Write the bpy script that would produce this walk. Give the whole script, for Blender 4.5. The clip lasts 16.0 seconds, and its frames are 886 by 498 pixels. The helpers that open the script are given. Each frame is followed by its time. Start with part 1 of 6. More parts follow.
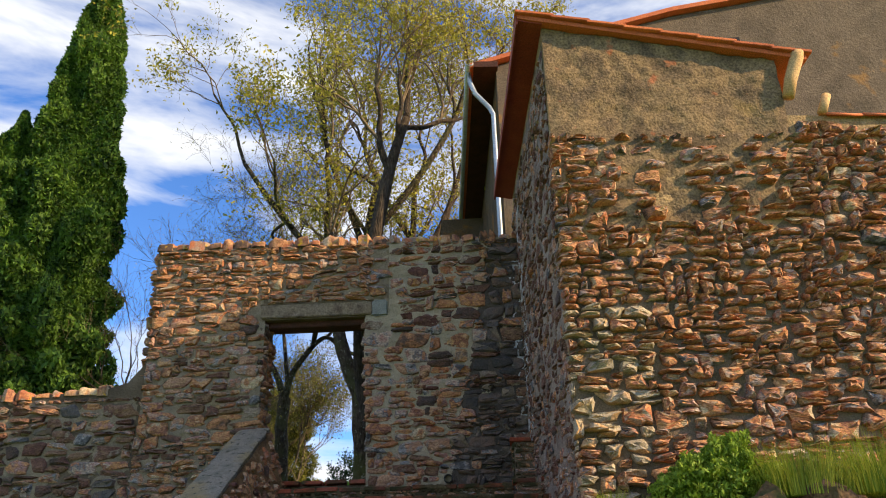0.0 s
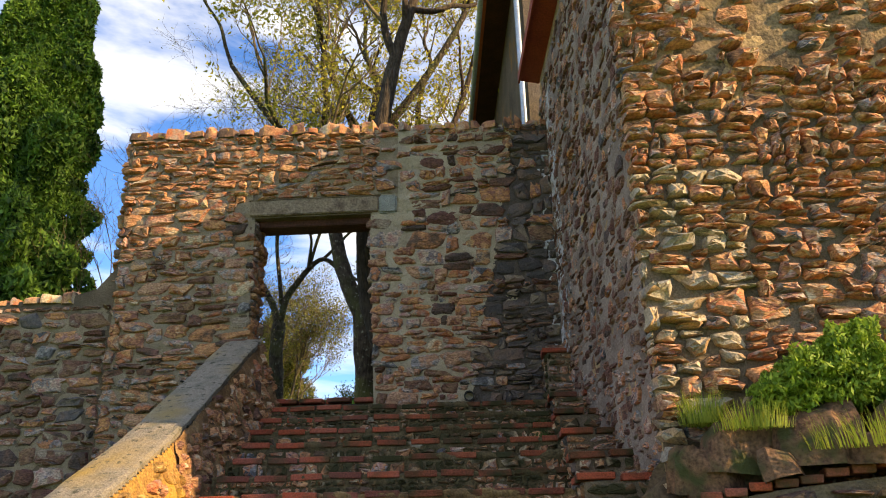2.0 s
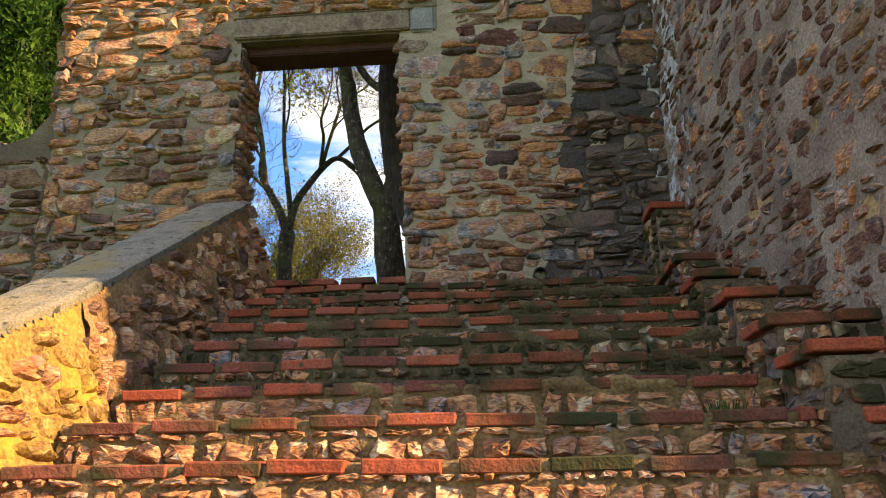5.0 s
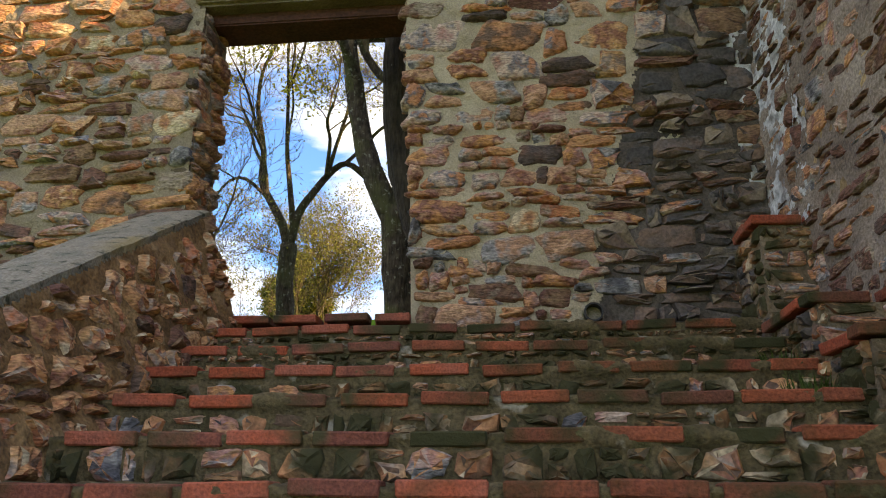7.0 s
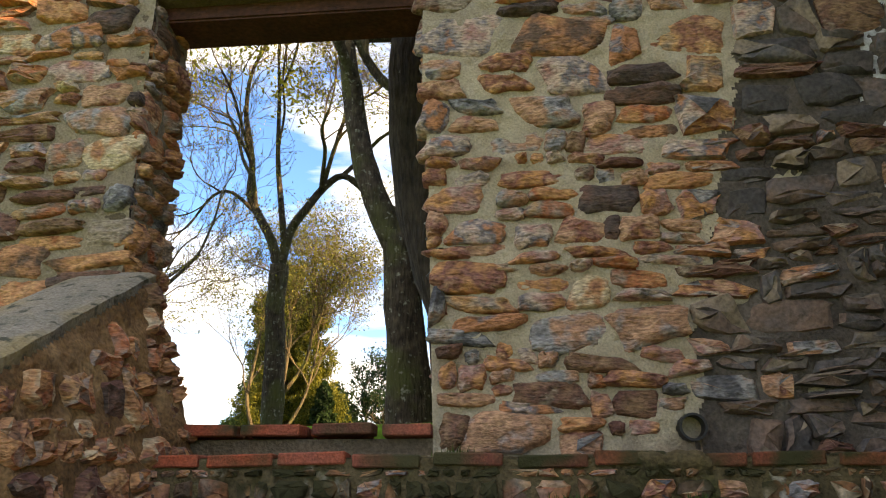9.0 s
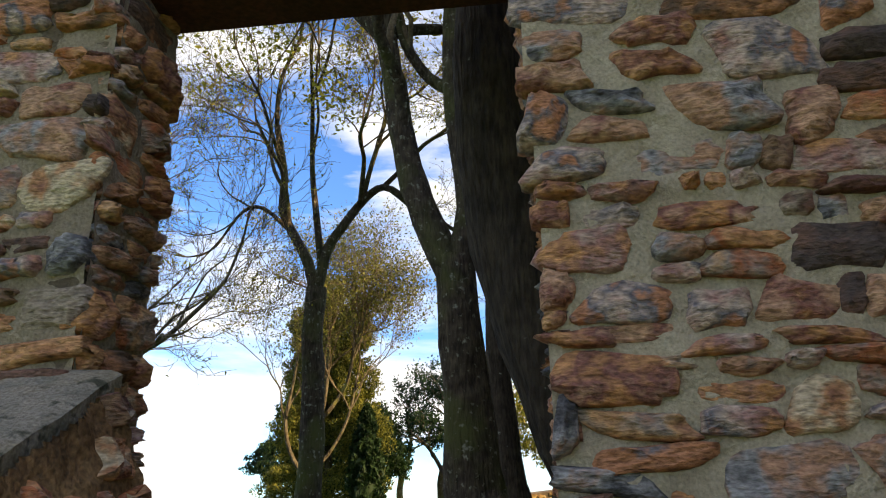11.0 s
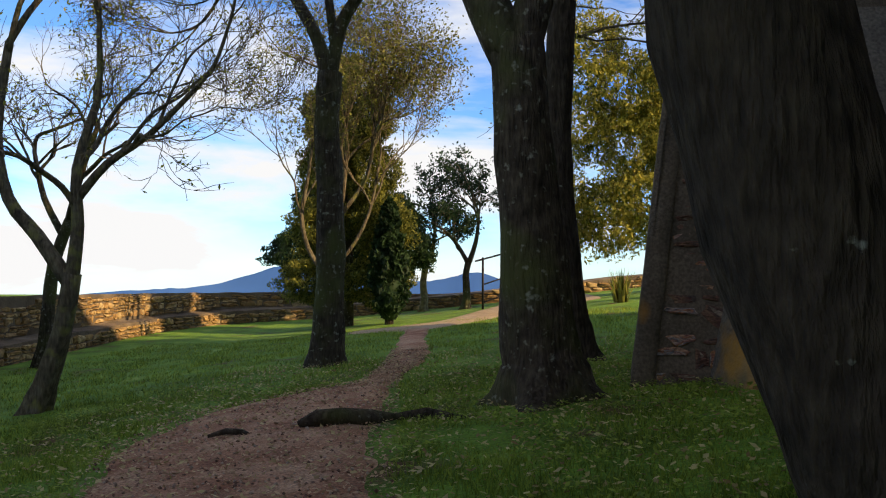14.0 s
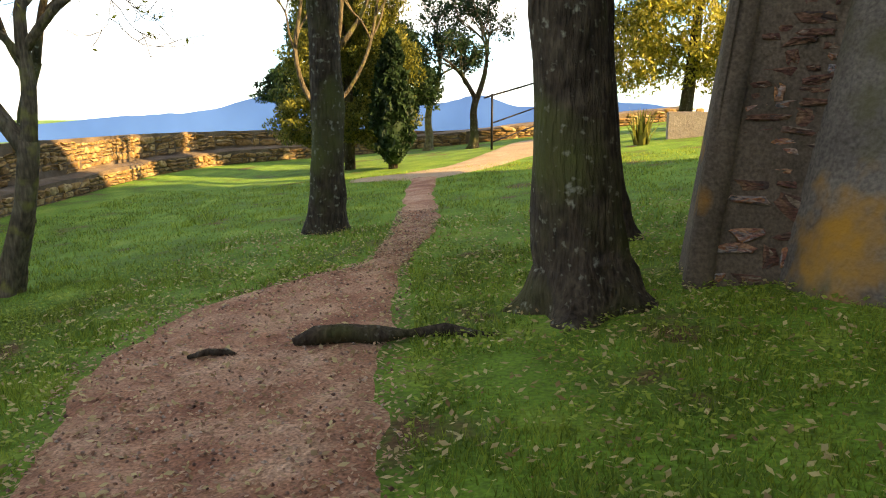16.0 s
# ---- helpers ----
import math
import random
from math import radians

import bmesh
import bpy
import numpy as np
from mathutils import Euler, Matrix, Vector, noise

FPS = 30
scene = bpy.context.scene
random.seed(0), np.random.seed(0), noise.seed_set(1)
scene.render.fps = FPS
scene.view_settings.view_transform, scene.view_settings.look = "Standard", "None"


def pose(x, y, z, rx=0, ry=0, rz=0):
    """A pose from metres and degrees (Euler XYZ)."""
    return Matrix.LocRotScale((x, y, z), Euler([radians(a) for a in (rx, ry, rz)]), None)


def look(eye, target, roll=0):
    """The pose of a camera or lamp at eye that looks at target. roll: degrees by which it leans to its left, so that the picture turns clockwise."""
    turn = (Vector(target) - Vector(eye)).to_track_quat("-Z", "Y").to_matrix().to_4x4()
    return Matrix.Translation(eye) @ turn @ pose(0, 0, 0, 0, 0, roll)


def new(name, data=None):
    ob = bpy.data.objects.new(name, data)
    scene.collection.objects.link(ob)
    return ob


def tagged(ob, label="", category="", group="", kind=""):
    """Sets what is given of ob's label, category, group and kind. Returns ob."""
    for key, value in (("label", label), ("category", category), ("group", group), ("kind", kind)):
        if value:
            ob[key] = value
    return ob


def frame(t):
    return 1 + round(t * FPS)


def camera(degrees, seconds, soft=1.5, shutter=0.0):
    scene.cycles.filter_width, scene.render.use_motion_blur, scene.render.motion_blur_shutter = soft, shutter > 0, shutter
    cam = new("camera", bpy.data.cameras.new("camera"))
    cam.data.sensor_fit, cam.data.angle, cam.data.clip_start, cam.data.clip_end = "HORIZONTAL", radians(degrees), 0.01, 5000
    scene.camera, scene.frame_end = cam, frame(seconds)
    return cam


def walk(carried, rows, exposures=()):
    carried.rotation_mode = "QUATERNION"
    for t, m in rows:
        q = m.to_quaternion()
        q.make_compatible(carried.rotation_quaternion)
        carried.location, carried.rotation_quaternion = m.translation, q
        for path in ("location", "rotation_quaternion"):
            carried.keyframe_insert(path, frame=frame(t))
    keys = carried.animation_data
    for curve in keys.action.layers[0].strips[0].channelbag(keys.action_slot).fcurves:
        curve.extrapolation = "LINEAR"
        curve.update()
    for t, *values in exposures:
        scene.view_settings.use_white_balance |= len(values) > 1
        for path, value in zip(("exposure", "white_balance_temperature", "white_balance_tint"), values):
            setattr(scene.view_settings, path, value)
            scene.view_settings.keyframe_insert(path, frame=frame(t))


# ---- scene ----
cam = camera(58.5, 16.0, soft=1.1)

PATH = [
    (0, (3.22, -11.191, -1.68), (3.103, -9.374, -0.851), -1.2),
    (0.5, (3.141, -10.848, -1.719), (3.032, -9.019, -0.918), -1.2),
    (1, (3.048, -10.407, -1.69), (2.941, -8.561, -0.928), -1.3),
    (1.5, (2.936, -9.918, -1.682), (2.83, -8.06, -0.949), -1.2),
    (2, (2.777, -9.437, -1.695), (2.669, -7.566, -0.995), -1.2),
    (2.5, (2.648, -8.959, -1.73), (2.535, -7.076, -1.063), -1.2),
    (3, (2.514, -8.46, -1.767), (2.395, -6.566, -1.136), -1.2),
    (3.5, (2.383, -7.982, -1.808), (2.261, -6.078, -1.21), -1.3),
    (4, (2.272, -7.459, -1.806), (2.148, -5.546, -1.236), -1.3),
    (4.2, (2.202, -7.271, -1.817), (2.085, -5.354, -1.257), -1.3),
    (6.3, (2.239, -5.42, -1.392), (2.007, -3.526, -0.791), 0.2),
    (6.5, (2.198, -5.254, -1.319), (1.975, -3.359, -0.721), 0.2),
    (7, (2.084, -4.92, -1.15), (1.884, -3.022, -0.55), 0.1),
    (7.5, (2.007, -4.639, -0.912), (1.829, -2.739, -0.312), 0.1),
    (8, (1.96, -4.322, -0.698), (1.794, -2.421, -0.098), 0.0),
    (8.5, (1.866, -3.996, -0.501), (1.688, -2.095, 0.095), 0.1),
    (9, (1.782, -3.686, -0.346), (1.589, -1.787, 0.252), 0.0),
    (9.2, (1.829, -3.532, -0.322), (1.589, -1.651, 0.311), -0.1),
    (11.3, (1.33, -2.255, 0.421), (1.036, -0.365, 1.006), -0.4),
    (11.5, (1.311, -2.147, 0.472), (1.009, -0.251, 1.034), -0.4),
    (12, (1.223, -1.819, 0.619), (0.904, 0.099, 1.09), -0.0),
    (12.5, (1.069, -1.511, 0.729), (0.743, 0.427, 1.103), 0.1),
    (13, (0.98, -1.152, 0.815), (0.645, 0.801, 1.084), 0.3),
    (13.5, (0.897, -0.871, 0.881), (0.557, 1.093, 1.041), 0.2),
    (14, (0.794, -0.577, 0.973), (0.454, 1.393, 1.023), 0.2),
    (14.5, (0.721, -0.277, 1.062), (0.386, 1.693, 0.997), 0.2),
    (15, (0.625, -0.023, 1.123), (0.291, 1.94, 0.942), 0.3),
    (15.5, (0.565, 0.168, 1.227), (0.221, 2.115, 0.927), 0.1),
    (16, (0.504, 0.46, 1.333), (0.165, 2.392, 0.943), -0.1),
]
walk(cam, [(t, look(eye, target, roll)) for t, eye, target, roll in PATH],
     exposures=[(0.0, 0.76, 6600, 10), (2.0, 1.12, 7250, 10), (4.2, 1.42, 7550, 10), (6.3, 1.60, 8000, 10), (9.2, 1.74, 8650, 10), (11.5, 0.86, 6950, 10),
                (12.5, 0.66, 6900, 10), (14.5, 0.56, 6850, 10), (15.0, 0.68, 6950, 10), (15.3, 1.0, 7200, 10), (15.7, 1.55, 7900, 10), (16.0, 1.78, 8300, 10)])

# ---- light ----
SUN = Vector((0.85, -0.25, 0.44)).normalized()
world = bpy.data.worlds.new("sky")
scene.world = world
world.use_nodes = True
wn, wl = world.node_tree.nodes, world.node_tree.links
wn.clear()
w_out = wn.new("ShaderNodeOutputWorld")
w_bg = wn.new("ShaderNodeBackground")
w_sky = wn.new("ShaderNodeTexSky")
w_sky.sky_type = "NISHITA"
w_sky.sun_disc = False
w_sky.sun_elevation = math.asin(SUN.z)
w_sky.sun_rotation = math.atan2(SUN.x, SUN.y)
w_sky.air_density, w_sky.dust_density, w_sky.ozone_density = 0.85, 0.0, 3.0
w_co = wn.new("ShaderNodeTexCoord")
w_map = wn.new("ShaderNodeMapping")
w_map.inputs["Scale"].default_value = (1.6, 1.6, 6.5)
w_map.inputs["Location"].default_value = (0.35, 0.2, 0.1)
w_no = wn.new("ShaderNodeTexNoise")
w_no.inputs["Scale"].default_value = 1.7
w_no.inputs["Detail"].default_value = 9
w_no.inputs["Roughness"].default_value = 0.55
w_no.inputs["Distortion"].default_value = 0.3
w_ra = wn.new("ShaderNodeValToRGB")
w_ra.color_ramp.elements[0].position, w_ra.color_ramp.elements[1].position = 0.42, 0.60
w_mx = wn.new("ShaderNodeMixRGB")
w_mx.inputs["Color2"].default_value = (4.2, 4.3, 4.5, 1)
wl.new(w_co.outputs["Generated"], w_map.inputs["Vector"])
wl.new(w_map.outputs["Vector"], w_no.inputs["Vector"])
wl.new(w_no.outputs["Fac"], w_ra.inputs["Fac"])
wl.new(w_ra.outputs["Color"], w_mx.inputs["Fac"])
w_ti = wn.new("ShaderNodeMixRGB")
w_ti.blend_type = "MULTIPLY"
w_ti.inputs["Fac"].default_value = 1.0
w_ti.inputs["Color2"].default_value = (0.54, 0.79, 1.08, 1)
wl.new(w_sky.outputs["Color"], w_ti.inputs["Color1"])
wl.new(w_ti.outputs["Color"], w_mx.inputs["Color1"])
wl.new(w_mx.outputs["Color"], w_bg.inputs["Color"])
wl.new(w_bg.outputs["Background"], w_out.inputs["Surface"])
w_bg.inputs["Strength"].default_value = 0.15
sun = new("sun", bpy.data.lights.new("sun", "SUN"))
sun.data.energy, sun.data.angle, sun.data.color = 5.0, radians(0.6), (1.0, 0.72, 0.40)
sun.matrix_world = look(SUN * 60, (0, 0, 0))


# ---- materials ----
def material(name, stops, scale=3.0, rough=0.9, bump=0.4, fine=60.0, metal=0.0, pick=0.0, stain=None, detail=6.0, mottle=0.35, stretch=1.0, relief=0.02):
    """Colour from a ramp over two scales of noise; pick: how far each piece takes its own place on the ramp."""
    m = bpy.data.materials.new(name)
    m.use_nodes = True
    n, l = m.node_tree.nodes, m.node_tree.links
    b = n["Principled BSDF"]
    b.inputs["Roughness"].default_value, b.inputs["Metallic"].default_value = rough, metal
    b.inputs["Specular IOR Level"].default_value = 0.25
    co = n.new("ShaderNodeTexCoord")
    geo = n.new("ShaderNodeNewGeometry")
    big = n.new("ShaderNodeTexNoise")
    big.inputs["Scale"].default_value, big.inputs["Detail"].default_value = scale, detail
    small = n.new("ShaderNodeTexNoise")
    small.inputs["Scale"].default_value, small.inputs["Detail"].default_value = fine, 4
    l.new(geo.outputs["Position"], big.inputs["Vector"])
    fine_v = geo.outputs["Position"]
    if stretch != 1.0:
        sv = n.new("ShaderNodeVectorMath")
        sv.operation = "MULTIPLY"
        sv.inputs[1].default_value = (1, 1, stretch)
        l.new(geo.outputs["Position"], sv.inputs[0])
        fine_v = sv.outputs["Vector"]
    l.new(fine_v, small.inputs["Vector"])
    ramp = n.new("ShaderNodeValToRGB")
    e = ramp.color_ramp.elements
    while len(e) < len(stops):
        e.new(0.5)
    for k, (p, c) in enumerate(stops):
        e[k].position, e[k].color = p, (*c, 1)
    if pick:
        info = n.new("ShaderNodeObjectInfo")
        add = n.new("ShaderNodeMath")
        l.new(info.outputs["Random"], add.inputs[0])
        l.new(geo.outputs["Random Per Island"], add.inputs[1])
        fr = n.new("ShaderNodeMath")
        fr.operation = "FRACT"
        l.new(add.outputs[0], fr.inputs[0])
        mixv = n.new("ShaderNodeMix")
        mixv.inputs["Factor"].default_value = pick
        l.new(big.outputs["Fac"], mixv.inputs["A"])
        l.new(fr.outputs[0], mixv.inputs["B"])
        wide = n.new("ShaderNodeMapRange")
        wide.inputs["From Min"].default_value, wide.inputs["From Max"].default_value = 0.24, 0.76
        l.new(mixv.outputs["Result"], wide.inputs["Value"])
        l.new(wide.outputs["Result"], ramp.inputs["Fac"])
    else:
        l.new(big.outputs["Fac"], ramp.inputs["Fac"])
    colour = ramp.outputs["Color"]
    mot = n.new("ShaderNodeMapRange")
    mot.inputs["From Min"].default_value, mot.inputs["From Max"].default_value = 0.3, 0.7
    mot.inputs["To Min"].default_value, mot.inputs["To Max"].default_value = 1 - mottle, 1 + mottle
    l.new(small.outputs["Fac"], mot.inputs["Value"])
    mul = n.new("ShaderNodeVectorMath")
    mul.operation = "SCALE"
    l.new(colour, mul.inputs[0])
    l.new(mot.outputs["Result"], mul.inputs["Scale"])
    colour = mul.outputs["Vector"]
    for c, sc, lo, hi in stain or ():
        sn = n.new("ShaderNodeTexNoise")
        sn.inputs["Scale"].default_value, sn.inputs["Detail"].default_value = sc, 7
        l.new(geo.outputs["Position"], sn.inputs["Vector"])
        sr = n.new("ShaderNodeMapRange")
        sr.inputs["From Min"].default_value, sr.inputs["From Max"].default_value = lo, hi
        l.new(sn.outputs["Fac"], sr.inputs["Value"])
        mx = n.new("ShaderNodeMixRGB")
        mx.inputs["Color2"].default_value = (*c, 1)
        l.new(sr.outputs["Result"], mx.inputs["Fac"])
        l.new(colour, mx.inputs["Color1"])
        colour = mx.outputs["Color"]
    l.new(colour, b.inputs["Base Color"])
    if bump:
        addb = n.new("ShaderNodeMath")
        addb.operation = "MULTIPLY_ADD"
        addb.inputs[1].default_value = 0.5
        mid = n.new("ShaderNodeTexNoise")
        mid.inputs["Scale"].default_value, mid.inputs["Detail"].default_value = fine * 0.3, 6
        l.new(fine_v, mid.inputs["Vector"])
        l.new(small.outputs["Fac"], addb.inputs[0])
        l.new(mid.outputs["Fac"], addb.inputs[2])
        bp = n.new("ShaderNodeBump")
        bp.inputs["Strength"].default_value, bp.inputs["Distance"].default_value = bump, relief
        l.new(addb.outputs[0], bp.inputs["Height"])
        l.new(bp.outputs["Normal"], b.inputs["Normal"])
    return m


STONES = [(0.0, (0.085, 0.083, 0.09)), (0.12, (0.26, 0.25, 0.25)), (0.24, (0.34, 0.185, 0.12)), (0.36, (0.43, 0.255, 0.16)),
          (0.48, (0.20, 0.085, 0.07)), (0.60, (0.47, 0.235, 0.10)), (0.72, (0.30, 0.155, 0.135)), (0.84, (0.43, 0.325, 0.26)), (0.93, (0.145, 0.135, 0.15)), (1.0, (0.38, 0.17, 0.09))]
WARM = [(0.0, (0.12, 0.075, 0.055)), (0.14, (0.38, 0.175, 0.09)), (0.28, (0.46, 0.245, 0.12)), (0.42, (0.34, 0.115, 0.055)),
        (0.55, (0.25, 0.20, 0.165)), (0.68, (0.49, 0.275, 0.135)), (0.80, (0.21, 0.09, 0.065)), (0.90, (0.40, 0.20, 0.10)), (1.0, (0.48, 0.38, 0.26))]
GREYS = [(0.0, (0.055, 0.05, 0.05)), (0.25, (0.105, 0.085, 0.078)), (0.5, (0.155, 0.10, 0.075)), (0.75, (0.08, 0.076, 0.08)), (1.0, (0.20, 0.155, 0.115))]
PURPLE = [(0.0, (0.075, 0.055, 0.05)), (0.25, (0.17, 0.088, 0.062)), (0.5, (0.11, 0.05, 0.042)), (0.75, (0.23, 0.14, 0.085)), (0.9, (0.13, 0.065, 0.05)), (1.0, (0.26, 0.205, 0.155))]
LICHEN = ((0.50, 0.30, 0.03), 9.0, 0.60, 0.68)
MOSS = ((0.055, 0.065, 0.02), 3.5, 0.55, 0.72)
m_stone = material("rubble_stone", STONES, 8.0, 0.9, 1.0, 36, pick=0.52, mottle=0.5, stretch=2.6, relief=0.03)
m_warm = material("ochre_stone", WARM, 8.0, 0.9, 1.0, 36, pick=0.52, mottle=0.5, stretch=2.6, relief=0.03)
m_pale = material("pale_limestone", [(0.0, (0.30, 0.25, 0.18)), (0.4, (0.40, 0.33, 0.23)), (0.7, (0.19, 0.19, 0.18)), (1.0, (0.42, 0.26, 0.13))], 9.0, 0.92, 1.0, 60, pick=0.6, mottle=0.4)
m_top = material("lichened_stone", WARM, 7.0, 0.92, 0.8, 55, pick=0.6, stain=[LICHEN, ((0.05, 0.05, 0.045), 6.0, 0.6, 0.75)])
m_dark = material("dark_stone", GREYS, 8.0, 0.85, 0.7, 50, pick=0.6)
m_purple = material("purple_stone", PURPLE, 8.0, 0.88, 1.0, 36, pick=0.55, mottle=0.5, stretch=2.6, relief=0.03)
m_mortar = material("lime_mortar", [(0.3, (0.27, 0.225, 0.165)), (0.55, (0.38, 0.325, 0.24)), (0.75, (0.20, 0.155, 0.115))], 2.2, 0.95, 0.8, 90, mottle=0.2)
m_mortar_d = material("old_mortar", [(0.3, (0.09, 0.07, 0.05)), (0.55, (0.16, 0.12, 0.08)), (0.75, (0.22, 0.18, 0.14))], 2.0, 0.95, 0.9, 70, mottle=0.3)
m_render = material("weathered_render", [(0.25, (0.13, 0.09, 0.05)), (0.45, (0.27, 0.19, 0.10)), (0.6, (0.38, 0.27, 0.14)), (0.75, (0.20, 0.14, 0.08))], 2.6, 0.95, 1.0, 45, mottle=0.35)
m_plaster = material("crumbling_plaster", [(0.25, (0.075, 0.055, 0.036)), (0.42, (0.14, 0.10, 0.062)), (0.56, (0.22, 0.155, 0.085)), (0.72, (0.10, 0.075, 0.05))], 3.2, 0.95, 1.0, 38, mottle=0.5, stain=[((0.36, 0.24, 0.09), 1.1, 0.58, 0.70), ((0.30, 0.12, 0.06), 5.0, 0.66, 0.72)])
m_grey_render = material("grey_render", [(0.3, (0.085, 0.07, 0.053)), (0.5, (0.145, 0.115, 0.085)), (0.7, (0.10, 0.082, 0.062))], 1.2, 0.95, 0.8, 45,
                         stain=[((0.35, 0.17, 0.03), 1.3, 0.62, 0.72)])
# The broad ochre stain puts the sun's warm tint into the coping.
m_cement = material("cement_coping", [(0.3, (0.15, 0.14, 0.11)), (0.55, (0.24, 0.21, 0.165)), (0.75, (0.12, 0.12, 0.095))], 4.0, 0.92, 0.9, 80,
                    stain=[((0.30, 0.21, 0.065), 1.6, 0.46, 0.72), ((0.06, 0.06, 0.04), 14.0, 0.58, 0.66)])
m_brick = material("red_brick", [(0.0, (0.24, 0.055, 0.03)), (0.35, (0.33, 0.072, 0.034)), (0.7, (0.28, 0.085, 0.055)), (1.0, (0.15, 0.05, 0.036))], 9.0, 0.88, 0.5, 90, pick=0.6,
                   stain=[((0.05, 0.045, 0.02), 3.2, 0.50, 0.66)])
m_damp = material("mossy_riser_stone", WARM, 7.0, 0.9, 0.7, 55, pick=0.7, stain=[((0.04, 0.038, 0.016), 3.0, 0.40, 0.56)])
m_tread = material("mossy_tread", [(0.3, (0.05, 0.04, 0.025)), (0.5, (0.085, 0.068, 0.036)), (0.7, (0.035, 0.042, 0.015))], 4.0, 0.95, 0.9, 70)
m_tile = material("clay_tile", [(0.0, (0.50, 0.13, 0.05)), (0.5, (0.60, 0.18, 0.07)), (1.0, (0.42, 0.11, 0.05))], 6.0, 0.8, 0.3, 80, pick=0.6)
m_red = material("red_fascia_paint", [(0.3, (0.22, 0.04, 0.025)), (0.7, (0.28, 0.06, 0.03))], 4.0, 0.6, 0.2, 60)
m_zinc = material("zinc", [(0.3, (0.30, 0.36, 0.42)), (0.7, (0.42, 0.48, 0.54))], 5.0, 0.4, 0.1, 60, metal=0.7)
m_clay_pale = material("pale_clay_pipe", [(0.3, (0.45, 0.28, 0.12)), (0.7, (0.52, 0.36, 0.18))], 5.0, 0.8, 0.3, 60)
m_wood = material("grey_beam_wood", [(0.3, (0.14, 0.10, 0.07)), (0.5, (0.22, 0.17, 0.12)), (0.7, (0.10, 0.07, 0.05))], 6.0, 0.85, 0.7, 40)
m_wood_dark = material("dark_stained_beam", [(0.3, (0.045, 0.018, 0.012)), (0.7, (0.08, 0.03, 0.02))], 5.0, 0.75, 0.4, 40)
m_black = material("black_iron", [(0.3, (0.015, 0.015, 0.017)), (0.7, (0.03, 0.03, 0.033))], 5.0, 0.5, 0.2, 60, metal=0.6)
m_pipe = material("black_plastic_pipe", [(0.3, (0.012, 0.012, 0.013)), (0.7, (0.02, 0.02, 0.022))], 5.0, 0.5, 0.1, 60)
m_bark = material("furrowed_bark", [(0.25, (0.022, 0.017, 0.012)), (0.5, (0.055, 0.043, 0.03)), (0.75, (0.085, 0.07, 0.05))], 9.0, 0.95, 1.0, 42, stretch=0.2, relief=0.08, mottle=0.5,
                  stain=[((0.08, 0.09, 0.028), 1.8, 0.46, 0.70), ((0.24, 0.25, 0.20), 17.0, 0.60, 0.72)])
m_bark_d = material("dark_bark", [(0.25, (0.022, 0.017, 0.013)), (0.5, (0.05, 0.038, 0.027)), (0.75, (0.07, 0.055, 0.04))], 9.0, 0.95, 1.0, 42, stretch=0.2, relief=0.08, mottle=0.5,
                    stain=[((0.28, 0.29, 0.24), 13.0, 0.69, 0.74)])
m_bark_y = material("lichened_bark", [(0.25, (0.10, 0.085, 0.05)), (0.5, (0.22, 0.19, 0.10)), (0.75, (0.28, 0.25, 0.15))], 9.0, 0.95, 0.9, 42, stretch=0.2, relief=0.08, mottle=0.5,
                    stain=[((0.28, 0.24, 0.06), 4.0, 0.5, 0.7)])
m_bark_m = material("mottled_bark", [(0.25, (0.05, 0.04, 0.028)), (0.5, (0.11, 0.09, 0.06)), (0.75, (0.16, 0.14, 0.09))], 9.0, 0.95, 0.9, 42, stretch=0.2, relief=0.08, mottle=0.5, stain=[((0.20, 0.19, 0.06), 5.0, 0.55, 0.7)])
m_twig = material("twig_bark", [(0.3, (0.10, 0.075, 0.045)), (0.7, (0.18, 0.14, 0.09))], 9.0, 0.9, 0.0, 40)


def leafy(name, a, b, scale=1.2):
    m = bpy.data.materials.new(name)
    m.use_nodes = True
    n, l = m.node_tree.nodes, m.node_tree.links
    p = n["Principled BSDF"]
    p.inputs["Roughness"].default_value = 0.6
    p.inputs["Specular IOR Level"].default_value = 0.25
    geo = n.new("ShaderNodeNewGeometry")
    no = n.new("ShaderNodeTexNoise")
    no.inputs["Scale"].default_value = scale
    l.new(geo.outputs["Position"], no.inputs["Vector"])
    mv = n.new("ShaderNodeMath")
    l.new(geo.outputs["Random Per Island"], mv.inputs[0])
    l.new(no.outputs["Fac"], mv.inputs[1])
    r = n.new("ShaderNodeValToRGB")
    r.color_ramp.elements[0].position, r.color_ramp.elements[0].color = 0.4, (*a, 1)
    r.color_ramp.elements[1].position, r.color_ramp.elements[1].color = 1.5 / 2 + 0.2, (*b, 1)
    half = n.new("ShaderNodeMath")
    half.operation = "MULTIPLY"
    half.inputs[1].default_value = 0.72
    l.new(mv.outputs[0], half.inputs[0])
    l.new(half.outputs[0], r.inputs["Fac"])
    l.new(r.outputs["Color"], p.inputs["Base Color"])
    tr = n.new("ShaderNodeBsdfTranslucent")
    l.new(r.outputs["Color"], tr.inputs["Color"])
    mx = n.new("ShaderNodeMixShader")
    mx.inputs["Fac"].default_value = 0.35
    l.new(p.outputs[0], mx.inputs[1])
    l.new(tr.outputs[0], mx.inputs[2])
    l.new(mx.outputs[0], n["Material Output"].inputs["Surface"])
    return m


